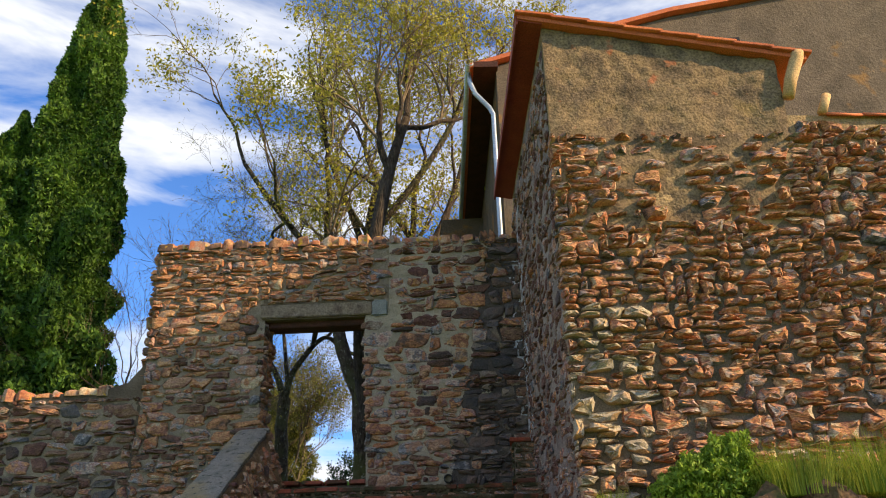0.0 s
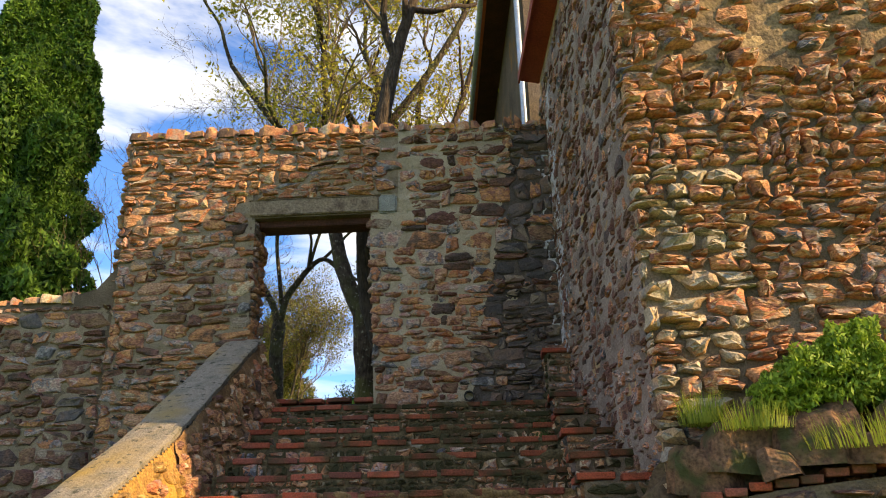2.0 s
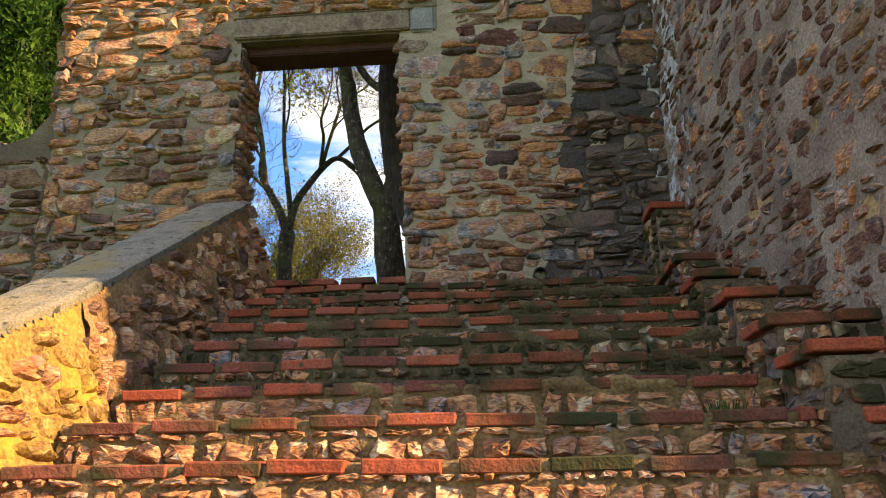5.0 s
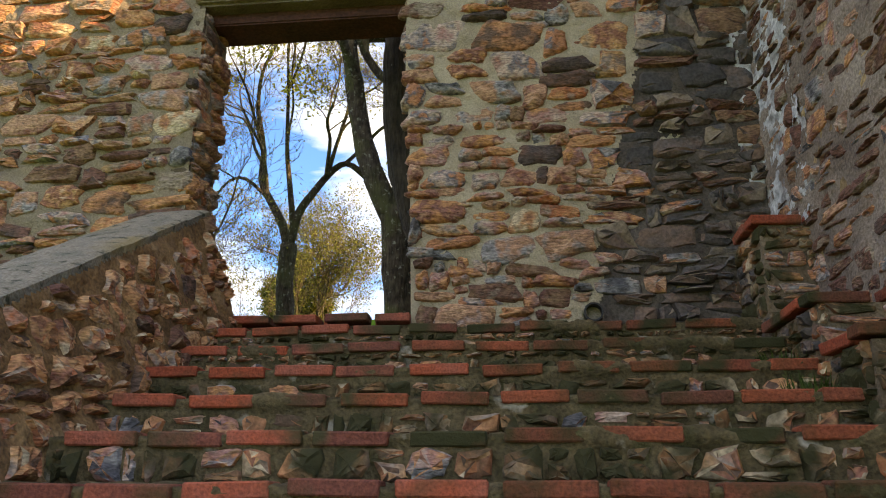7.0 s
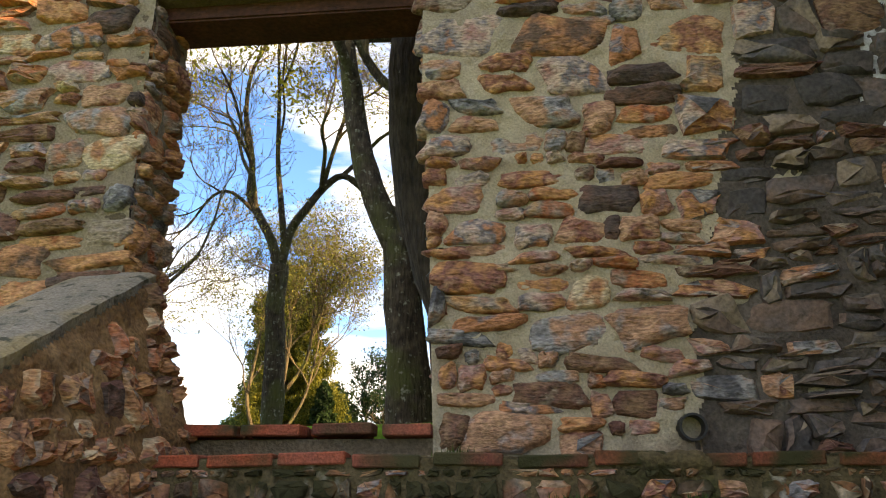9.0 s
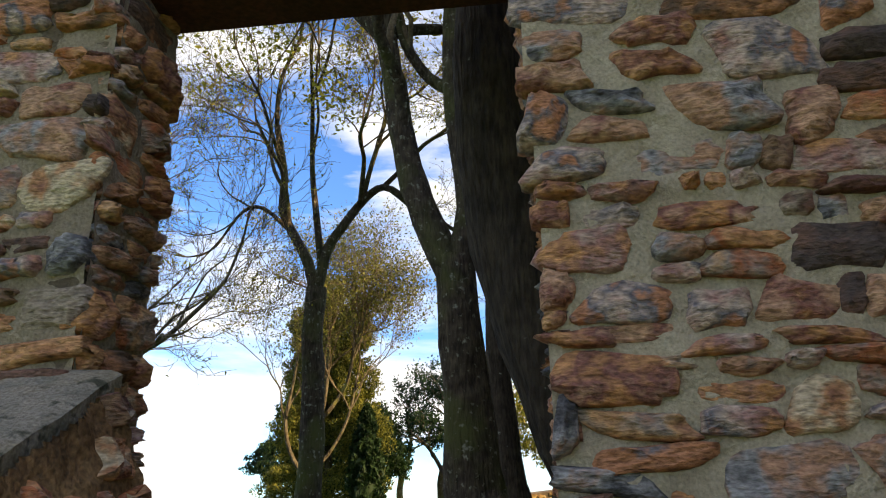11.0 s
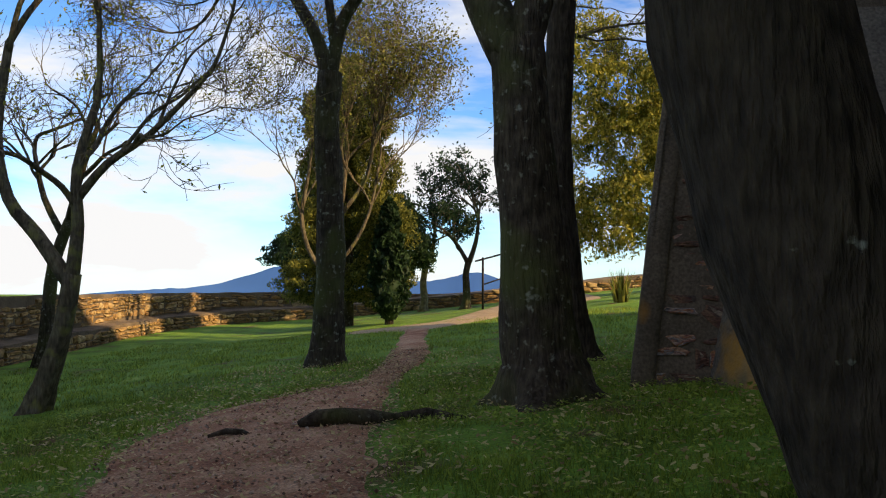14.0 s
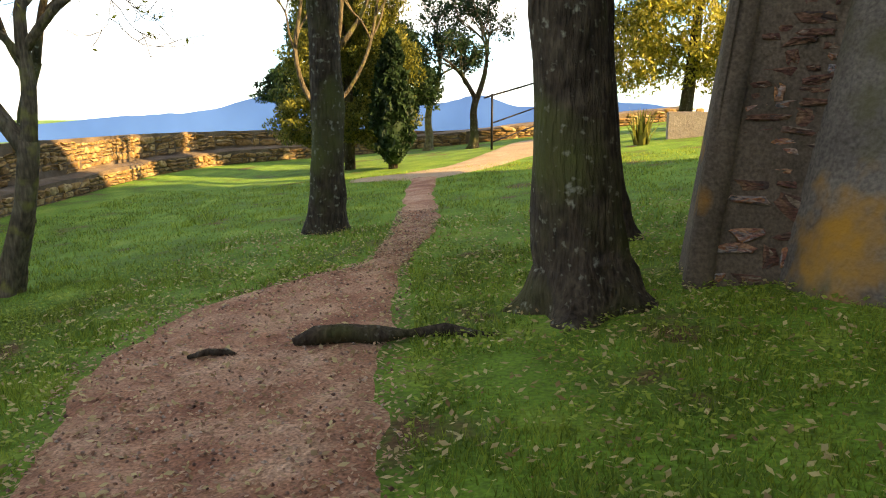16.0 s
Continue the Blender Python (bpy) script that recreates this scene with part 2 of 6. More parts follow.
m_leaf_y = leafy("young_leaf", (0.20, 0.20, 0.025), (0.42, 0.40, 0.06))
m_leaf_c = leafy("cypress_leaf", (0.018, 0.05, 0.010), (0.13, 0.25, 0.035), 1.5)
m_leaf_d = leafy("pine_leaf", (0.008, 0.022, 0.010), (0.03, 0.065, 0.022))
m_leaf_e = leafy("evergreen_leaf", (0.028, 0.05, 0.012), (0.22, 0.22, 0.04), 0.6)
m_leaf_yy = leafy("golden_leaf", (0.13, 0.15, 0.02), (0.48, 0.42, 0.07), 0.7)
m_leaf_o = leafy("olive_leaf", (0.07, 0.085, 0.02), (0.24, 0.24, 0.05))
m_grass = leafy("grass_blade", (0.10, 0.165, 0.022), (0.31, 0.40, 0.06), 0.8)
m_grass_y = leafy("meadow_blade", (0.10, 0.17, 0.02), (0.30, 0.34, 0.05), 2.0)
m_litter = leafy("dead_leaf", (0.24, 0.15, 0.07), (0.56, 0.48, 0.24), 5.0)


# ---- mesh tools ----
def mesh(name, verts, faces, mats, smooth=False, idx=None):
    me = bpy.data.meshes.new(name)
    me.from_pydata([tuple(v) for v in verts], [], [tuple(f) for f in faces])
    for m in (mats if isinstance(mats, (list, tuple)) else [mats]):
        me.materials.append(m)
    if idx is not None:
        me.polygons.foreach_set("material_index", np.asarray(idx, dtype=np.int32))
    if smooth:
        me.polygons.foreach_set("use_smooth", np.ones(len(me.polygons), dtype=bool))
    me.update()
    return me


def polys(name, verts, size, mat, smooth=False):
    """A mesh of separate faces of `size` corners each, from an array of corners."""
    verts = np.asarray(verts, dtype=np.float32).reshape(-1, 3)
    n = len(verts) // size
    me = bpy.data.meshes.new(name)
    me.vertices.add(len(verts))
    me.vertices.foreach_set("co", verts.ravel())
    me.loops.add(len(verts))
    me.loops.foreach_set("vertex_index", np.arange(len(verts), dtype=np.int32))
    me.polygons.add(n)
    me.polygons.foreach_set("loop_start", np.arange(0, n * size, size, dtype=np.int32))
    me.polygons.foreach_set("loop_total", np.full(n, size, dtype=np.int32))
    me.materials.append(mat)
    me.update(calc_edges=True)
    return me


def thing(name, label, category, at=(0, 0, 0), group="", kind=""):
    ob = new(name)
    ob.location = at
    return tagged(ob, label, category, group, kind)


def part(name, me, parent, label="", m=None, kind=""):
    ob = new(name, me)
    ob.parent = parent
    if m is not None:
        ob.matrix_basis = m
    if label:
        ob["label"] = label
    if kind:
        ob["kind"] = kind
    return ob


def boxes(name, list_, mat, bevel=0.0):
    """One mesh of boxes, each (x0, y0, z0, x1, y1, z1)."""
    bm = bmesh.new()
    for x0, y0, z0, x1, y1, z1 in list_:
        r = bmesh.ops.create_cube(bm, size=1.0)
        for v in r["verts"]:
            v.co = Vector(((x0 + x1) / 2 + v.co.x * (x1 - x0), (y0 + y1) / 2 + v.co.y * (y1 - y0), (z0 + z1) / 2 + v.co.z * (z1 - z0)))
    if bevel:
        bmesh.ops.bevel(bm, geom=bm.edges[:], offset=bevel, segments=2, affect="EDGES")
    me = bpy.data.meshes.new(name)
    bm.to_mesh(me)
    bm.free()
    me.materials.append(mat)
    return me


def tube(points, radii, sides=8, cap=True):
    """Vertices and faces of a tube along points."""
    verts, faces = [], []
    pts = [Vector(p) for p in points]
    ref = Vector((0.3, 1, 0.1))
    for k, p in enumerate(pts):
        d = (pts[min(k + 1, len(pts) - 1)] - pts[max(k - 1, 0)]).normalized()
        a = d.cross(ref)
        if a.length < 1e-3:
            a = d.cross(Vector((1, 0, 0)))
        a.normalize()
        b = d.cross(a)
        for s in range(sides):
            t = 2 * math.pi * s / sides
            verts.append(p + (a * math.cos(t) + b * math.sin(t)) * radii[k])
    for k in range(len(pts) - 1):
        for s in range(sides):
            u = (s + 1) % sides
            faces.append((k * sides + s, k * sides + u, (k + 1) * sides + u, (k + 1) * sides + s))
    if cap:
        faces.append(tuple(range(sides))[::-1])
        faces.append(tuple(range((len(pts) - 1) * sides, len(pts) * sides)))
    return verts, faces


def prism(name, outline, y0, y1, mat):
    """An outline in x, z drawn out from y0 to y1."""
    n = len(outline)
    v = [(x, y0, z) for x, z in outline] + [(x, y1, z) for x, z in outline]
    f = [tuple(range(n)), tuple(range(2 * n - 1, n - 1, -1))]
    f += [(k, k + n, (k + 1) % n + n, (k + 1) % n) for k in range(n)]
    me = mesh(name, v, f, mat)
    bm = bmesh.new()
    bm.from_mesh(me)
    bmesh.ops.recalc_face_normals(bm, faces=bm.faces)
    bm.to_mesh(me)
    bm.free()
    return me


# ---- rubble masonry ----
rng = np.random.default_rng(7)


def stone_shape(seed, n=12):
    """A worn field stone of unit width and height, standing out along +z: corners and faces."""
    r = np.random.default_rng(seed)
    ang = (np.arange(n) + r.uniform(-0.36, 0.36, n)) * 2 * math.pi / n
    pw = r.uniform(0.30, 0.64)
    c, s = np.cos(ang), np.sin(ang)
    rad = 1 + r.uniform(-0.20, 0.10, n)
    x, y = 0.5 * np.sign(c) * np.abs(c) ** pw * rad, 0.5 * np.sign(s) * np.abs(s) ** pw * rad
    x, y = x * (1 + r.uniform(-0.4, 0.4) * y) + r.uniform(-0.28, 0.28) * y, y * (1 + r.uniform(-0.6, 0.6) * x)
    tilt = r.uniform(-0.55, 0.55, 2)
    v = []
    for sc, h, jit in ((1.03, -0.6, 0.0), (1.0, 0.32, 0.13), (0.89, 0.78, 0.17), (0.50, 0.92, 0.26)):
        jx = r.uniform(-1, 1, n) * jit * 0.34
        z = h + (tilt[0] * x + tilt[1] * y) * (h > 0) + r.uniform(-jit, jit, n)
        v += list(np.stack([x * (sc + jx), y * (sc + jx), z], 1))
    v.append((r.uniform(-0.1, 0.1), r.uniform(-0.1, 0.1), 0.95 + r.uniform(-0.25, 0.3)))
    f = []
    for k in range(3):
        for i in range(n):
            j = (i + 1) % n
            a, b, c2, d = k * n + i, k * n + j, k * n + n + j, k * n + n + i
            f += [(a, b, c2, d)] if k == 0 else ([(a, b, c2), (a, c2, d)] if r.random() < 0.5 else [(a, b, d), (b, c2, d)])
    f += [(3 * n + i, 3 * n + (i + 1) % n, 4 * n) for i in range(n)]
    return np.array(v), f


SHAPES = [stone_shape(100 + k) for k in range(40)]
STONE_MESHES = {}


def worn_shape(seed, n=18):
    """A weathered stone with a rounded, pitted face, of unit width and height."""
    r = np.random.default_rng(seed)
    ang = np.arange(n) * 2 * math.pi / n
    pw = r.uniform(0.34, 0.66)
    c, s = np.cos(ang), np.sin(ang)
    sk, tp, tw = r.uniform(-0.30, 0.30), r.uniform(-0.5, 0.5), r.uniform(-0.35, 0.35)
    v = []
    for sc, h in ((1.03, -0.6), (1.0, 0.25), (0.95, 0.55), (0.82, 0.80), (0.55, 0.95), (0.25, 1.0)):
        for i in range(n):
            x, y = 0.5 * np.sign(c[i]) * abs(c[i]) ** pw, 0.5 * np.sign(s[i]) * abs(s[i]) ** pw
            p = Vector((x * 2.6, y * 1.6, seed * 1.7))
            g = 1 + 0.30 * noise.noise(p * 1.3) + 0.14 * noise.noise(p * 4 + Vector((0, 0, h)))
            x, y = x * (1 + tw * y) + sk * y, y * (1 + tp * x)
            q = Vector((x * sc * 5, y * sc * 3, h + seed))
            z = h + (h > 0) * (0.5 * noise.noise(q * 0.8) + 0.30 * noise.noise(q * 1.9) + tw * x)
            v.append((x * sc * g, y * sc * g, z))
    v.append((0, 0, 1.0 + 0.5 * noise.noise(Vector((0, 0, 1 + seed)) * 0.8)))
    f = [(k * n + i, k * n + (i + 1) % n, k * n + n + (i + 1) % n, k * n + n + i) for k in range(5) for i in range(n)]
    f += [(5 * n + i, 5 * n + (i + 1) % n, 6 * n) for i in range(n)]
    return np.array(v), f


WORN = [worn_shape(300 + k) for k in range(24)]


def worn_mesh(k, mat):
    key = (k, mat.name, "worn")
    if key not in STONE_MESHES:
        STONE_MESHES[key] = mesh("stone", WORN[k][0], WORN[k][1], mat, True)
    return STONE_MESHES[key]



def stone_mesh(k, mat):
    key = (k, mat.name)
    if key not in STONE_MESHES:
        STONE_MESHES[key] = mesh("stone", SHAPES[k][0], SHAPES[k][1], mat, True)
        STONE_MESHES[key].set_sharp_from_angle(angle=radians(46))
    return STONE_MESHES[key]


def courses(u0, u1, w0, w1, hmin, hmax, lmin, lmax, joint=0.02, wave=0.03, seed=0, ok=None):
    """Irregular courses over a rectangle: rows of (u, w, length, height, turn)."""
    r = np.random.default_rng(seed)
    out, w = [], w0
    while w < w1 - 0.03:
        h = min(r.uniform(hmin, hmax), max(w1 - w, 0.04))
        u = u0 + r.uniform(-0.08, 0.0)
        while u < u1 - 0.02:
            ln = r.uniform(lmin, lmax) * (0.6 + h / hmax * 0.6)
            if u + ln > u1 - lmin * 0.5:
                ln = u1 - u
            cells = [(w, h)]
            q = r.random()
            if h > 0.10 and q < 0.42:
                k = r.uniform(0.35, 0.65)
                cells = [(w, h * k), (w + h * k, h * (1 - k))]
            for cw, ch in cells:
                cu, cl = max(u, u0), u + ln - max(u, u0)
                bend = wave * math.sin(2.1 * (u + ln / 2) + seed) + 0.6 * wave * math.sin(5.3 * u + w * 3)
                du = r.uniform(-0.02, 0.02)
                a, b = cu + cl / 2 + du * (cl > 0.1), cw + ch / 2 + bend * (w0 + 0.1 < cw < w1 - 0.25)
                if ok is None or ok(a, b, cl, ch):
                    out.append((a, b, max(cl - joint * r.uniform(0.6, 1.7), 0.03), max(ch - joint * r.uniform(0.4, 1.5), 0.02), r.normal() * 0.075))
            u += ln
        w += h
    return out


def lay(parent, stones, frame_m, mat, depth=(0.02, 0.05), near=None, limit=300, name="stone", seed=1, worn=False):
    """Lays stones on the plane of frame_m (x along, y up, z out). Those that near(place) picks become parts, the rest one mesh."""
    r = np.random.default_rng(seed)
    rest_v, rest_f, base, count = [], [], 0, 0
    pv = Matrix.Translation(-Vector(parent.location))
    for a, b, ln, h, turn in stones:
        k = int(r.integers(len(SHAPES)))
        d = r.uniform(*depth)
        flip = -1 if r.random() < 0.5 else 1
        here = frame_m(a, b) if callable(frame_m) else frame_m @ Matrix.Translation((a, b, 0))
        m = pv @ here @ pose(0, 0, 0, 0, 0, math.degrees(turn)) @ (Matrix.Rotation(math.pi, 4, "Z") if flip < 0 else Matrix()) @ Matrix.Diagonal((ln, h, d, 1))
        place = here.translation
        mt = mat(a, b, r) if callable(mat) else mat
        if near is not None and count < limit and near(place):
            part(name, worn_mesh(k % len(WORN), mt) if worn else stone_mesh(k, mt), parent, m=m)
            count += 1
        else:
            vs = np.c_[SHAPES[k][0], np.ones(len(SHAPES[k][0]))] @ np.array(m).T
            rest_v.append(vs[:, :3])
            rest_f.append((mt, [tuple(i + base for i in f) for f in SHAPES[k][1]]))
            base += len(vs)
    if rest_v:
        mats = list(dict.fromkeys(mt for mt, _ in rest_f))
        idx = [mats.index(mt) for mt, fs in rest_f for _ in fs]
        me = mesh("stones", np.concatenate(rest_v), [f for _, fs in rest_f for f in fs], mats, True, idx)
        me.set_sharp_from_angle(angle=radians(46))
        part("rubble", me, parent, "rough rubble stones set in mortar", kind="stuff")


def plane_frame(origin, along, up, out):
    m = Matrix.Identity(4)
    for c, v in enumerate((along, up, out)):
        for q in range(3):
            m[q][c] = v[q]
    m.translation = Vector(origin)
    return m


FRONT = plane_frame((0, 0, 0), (1, 0, 0), (0, 0, 1), (0, -1, 0))


def skin(name, frame_m, u0, u1, w0, w1, step, level, rough, mat, parent, label, keep=None, seed=0):
    """Uneven mortar trowelled over a face: it fills the joints and laps over the stones' edges."""
    nu, nw = int((u1 - u0) / step) + 1, int((w1 - w0) / step) + 1
    back = Matrix.Translation(-Vector(parent.location))
    v, f = [], []
    for i in range(nu + 1):
        for j in range(nw + 1):
            u, w = u0 + (u1 - u0) * i / nu, w0 + (w1 - w0) * j / nw
            o = level + rough * (noise.noise((u * 3.1, w * 4.6, seed)) + 0.65 * noise.noise((u * 9, w * 12, seed + 3)) + 0.3 * noise.noise((u * 27, w * 31, seed + 5)))
            v.append(back @ (frame_m(u, w) @ Vector((0, 0, o)) if callable(frame_m) else frame_m @ Vector((u, w, o))))
    for i in range(nu):
        for j in range(nw):
            u, w = u0 + (u1 - u0) * (i + 0.5) / nu, w0 + (w1 - w0) * (j + 0.5) / nw
            if keep is None or keep(u, w):
                q = i * (nw + 1) + j
                f.append((q, q + nw + 1, q + nw + 2, q + 1))
    return part(name, mesh(name, v, f, mat, True), parent, label)


# ---- setting ----
WALL_T, DOOR_W, DOOR_H, COURT, TURN = 0.42, 1.38, 2.38, -2.94, radians(4.2)


def lawn_z(x, y):
    z = -0.05 + 0.105 * max(x, -7 + 0.2 * min(0, x + 7)) + 0.008 * (y - 5)
    d = max(0.0, 1 - (abs(y - 0.5) / 2.2)) * max(0.0, 1 - abs(x - 0.7) / 3)
    return z * (1 - d) + (-0.02) * d


def ground_z(x, y):
    if y < 0.21:
        return COURT
    far = max(0.0, -11.6 - x, y - 27.5, x - 40)
    return lawn_z(min(max(x, -12), 12), min(y, 28)) - min(170.0, 0.75 * far ** 1.1) + 0.02 * noise.noise((x * 0.8, y * 0.8, 0))


def spread(lo, hi, n, near, p=3.0):
    t = np.linspace(-1, 1, n)
    return [near + (hi - near) * q ** p if q > 0 else near - (near - lo) * (-q) ** p for q in t]


xs = sorted(set([round(v, 3) for v in np.arange(-14, 12.01, 0.5)] + [-4800, -3000, -1800, -900, -400, -200, -110, -70, -45, -30, -22, -18, -16, 14, 18, 24, 32, 45, 70, 110, 200, 400, 900, 1800, 3000, 4800]))
ys = sorted(set([round(v, 3) for v in np.arange(0.4, 38, 0.5)] + [-4800, -2500, -1000, -400, -150, -60, -30, -20, -14, -10, -6, -3, 0.2, 0.22, 40, 45, 52, 62, 80, 110, 160, 260, 500, 1000, 2000, 3300, 4800]))
m_ground = material("grassy_soil", [(0.30, (0.12, 0.075, 0.035)), (0.38, (0.085, 0.155, 0.018)), (0.55, (0.115, 0.225, 0.022)), (0.7, (0.19, 0.28, 0.04))], 1.6, 0.95, 0.8, 40, mottle=0.4)
gv = [(x, y, ground_z(x, y)) for y in ys for x in xs]
gf = [(j * len(xs) + i, j * len(xs) + i + 1, (j + 1) * len(xs) + i + 1, (j + 1) * len(xs) + i) for j in range(len(ys) - 1) for i in range(len(xs) - 1)]
ground = tagged(new("ground", mesh("ground", gv, gf, m_ground, True)), "sloping green lawn and earth of the terrace", "ground", kind="structure")

# back wall with the doorway
wall_back = thing("wall_back", "ruined rubble stone wall with an open doorway", "wall", kind="structure")
outline = [(-9.5, COURT - 0.1), (-0.24, COURT - 0.1), (-0.24, 2.37), (1.31, 2.37), (1.31, 3.60), (-0.6, 3.66), (-2.06, 3.68), (-2.0, 2.15), (-2.03, 1.75), (-2.25, 1.48), (-2.6, 1.38), (-4.2, 1.30), (-9.5, 1.22)]
m_mortar_l = material("brown_mortar", [(0.3, (0.075, 0.056, 0.04)), (0.55, (0.135, 0.102, 0.07)), (0.75, (0.20, 0.16, 0.115))], 2.4, 0.95, 0.9, 80, mottle=0.25)
part("masonry_core", prism("core", outline, 0.0, WALL_T, m_mortar_l), wall_back, "brown lime mortar wall core")
part("masonry_core", prism("core", [(1.42, COURT - 0.1), (3.66, COURT - 0.1), (3.66, 3.58), (1.31, 3.60), (1.31, 2.37)], 0.0, WALL_T, m_mortar), wall_back, "beige repointed wall core")
part("sill_core", boxes("sill_core", [(-0.23, 0.02, COURT, DOOR_W + 0.02, WALL_T, -0.09)], m_mortar_d), wall_back)


def clear_of_door(a, b, ln, h):
    inside = a + ln / 2 > -0.195 and a - ln / 2 < 1.34 - 0.046 * b and b < DOOR_H + 0.26
    beam = -0.27 - ln / 2 < a < 1.62 + ln / 2 and 2.40 - h / 2 < b < 2.60 + h / 2
    top = 3.64 if a > -2.05 else (1.30 if a > -4 else 1.24)
    if -2.7 < a < -2.05:
        top = 1.32 + max(0.0, (a + 2.5)) * 0.6
    hole = abs(a - 2.51) < 0.05 + ln / 2 and b < 0.01 + h / 2
    return not inside and not beam and not hole and b + h / 2 < top


def wall_mix(a, b, r):
    q = r.random()
    if a > (2.66 + 0.20 * max(0, b - 0.3) if b < 2.0 else 3.0 + 0.15 * (b - 2)) + 0.05 * math.sin(b * 9):
        return m_dark if q < 0.72 else (m_purple if q < 0.92 else m_stone)
    if b > 2.3 and a < 1.5:
        return m_warm if q < 0.8 else m_stone
    if a < -2.0 and b < 1.9:
        return m_purple if q < 0.55 else (m_stone if q < 0.90 else m_dark)
    if a < 0 and b < 2.3:
        return m_stone if q < 0.40 else (m_warm if q < 0.78 else m_purple)
    return m_stone if q < 0.62 else (m_warm if q < 0.80 else m_purple)


st = courses(-7.5, -2.02, -1.6, 1.26, 0.09, 0.24, 0.14, 0.40, 0.018, 0.04, 3, clear_of_door)
st += courses(-2.02, -0.20, -1.6, 3.58, 0.055, 0.20, 0.10, 0.40, 0.012, 0.06, 4, clear_of_door)
st += courses(-0.20, 1.37, 2.62, 3.58, 0.07, 0.18, 0.12, 0.36, 0.012, 0.04, 5, clear_of_door)
st += courses(1.37, 3.68, -0.35, 3.56, 0.06, 0.25, 0.10, 0.42, 0.008, 0.06, 6, clear_of_door)
st = [(a - 0.055 * max(b, 0) * (a < 1.72), b, l, h, t) if a > 1.36 else (a, b, l, h, t) for a, b, l, h, t in st]
lay(wall_back, st, FRONT, wall_mix, (0.028, 0.075), near=lambda p: -0.8 < p.x < 2.6 and -0.1 < p.z < 2.3, limit=360, seed=11, worn=True)
# reveals of the doorway
JAMB_L = plane_frame((-0.24, 0, 0), (0, -1, 0), (0, 0, 1), (1, 0, 0))
lay(wall_back, courses(-WALL_T, 0.0, 0.0, 2.34, 0.07, 0.21, 0.14, 0.40, 0.012, 0.0, 21), JAMB_L, lambda a, b, r: m_warm if r.random() < 0.5 else m_stone, (0.035, 0.085), near=lambda p: True, seed=12, worn=True)
lay(wall_back, courses(0.0, WALL_T, 0.0, 2.34, 0.07, 0.2, 0.14, 0.40, 0.014, 0.0, 22), plane_frame((1.42, 0, 0), (0, 1, 0), (-0.044, 0, 0.999), (-0.999, 0, -0.044)), wall_mix, (0.03, 0.06), near=lambda p: True, seed=13, worn=True)
# ragged capping stones along the wall heads
cap = []
r_cap = np.random.default_rng(31)
for x0, x1, z0, z1, big in ((-2.08, 3.62, 3.69, 3.58, 1.0), (-7.5, -2.55, 1.24, 1.38, 0.9)):
    for y in (0.06, 0.30):
        x = x0
        while x < x1:
            ln = r_cap.uniform(0.13, 0.30)
            z = z0 + (z1 - z0) * (x - x0) / (x1 - x0)
            cap.append((x + ln / 2, -y, ln - 0.015, r_cap.uniform(0.18, 0.26), r_cap.uniform(-0.2, 0.2), z, r_cap.uniform(0.05, 0.13) * big))
            x += ln
for x, y, ln, h, turn, z, d in cap:
    k = int(r_cap.integers(len(SHAPES)))
    part("capping_stone", stone_mesh(k, m_top), wall_back, m=pose(x, -y, z - 0.02, 0, 0, math.degrees(turn)) @ Matrix.Diagonal((ln, h, d, 1)))
# ragged end of the high part
lay(wall_back, courses(-WALL_T, 0.0, 1.5, 3.6, 0.1, 0.22, 0.2, 0.4, 0.02, 0.0, 23), plane_frame((-2.05, 0, 0), (0, -1, 0), (0, 0, 1), (-1, 0, 0)), m_warm, (0.04, 0.09), seed=14)

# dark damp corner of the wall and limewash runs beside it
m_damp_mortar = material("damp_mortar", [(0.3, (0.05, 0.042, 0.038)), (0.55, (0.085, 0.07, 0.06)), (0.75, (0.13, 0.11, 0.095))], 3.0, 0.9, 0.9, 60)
m_mortar_m = material("buff_mortar", [(0.3, (0.17, 0.135, 0.095)), (0.55, (0.26, 0.21, 0.15)), (0.75, (0.13, 0.10, 0.07))], 2.2, 0.95, 0.9, 80, mottle=0.25)
m_lime = material("limewash", [(0.3, (0.14, 0.13, 0.13)), (0.48, (0.38, 0.385, 0.40)), (0.6, (0.50, 0.51, 0.53)), (0.7, (0.18, 0.17, 0.17))], 6.0, 0.95, 0.9, 40)


def ragged(name, rows, at_uv, mat, parent, label, proud=0.006):
    """A thin patch between two ragged edges; rows of (w, u0, u1)."""
    v, f = [], []
    for w, a, b in rows:
        for q in range(5):
            u = a + (b - a) * q / 4
            p = at_uv(u, w)
            v.append(p[0] + p[1] * (proud if 0 < q < 4 else -0.004))
    for k in range(len(rows) - 1):
        for q in range(4):
            f.append((k * 5 + q, k * 5 + q + 1, k * 5 + q + 6, k * 5 + q + 5))
    return part(name, mesh(name, v, f, mat, True), parent, label)


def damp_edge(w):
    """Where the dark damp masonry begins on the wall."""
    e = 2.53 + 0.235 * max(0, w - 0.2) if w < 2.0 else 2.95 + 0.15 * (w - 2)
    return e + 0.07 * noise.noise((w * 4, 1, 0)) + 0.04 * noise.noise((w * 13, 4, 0))


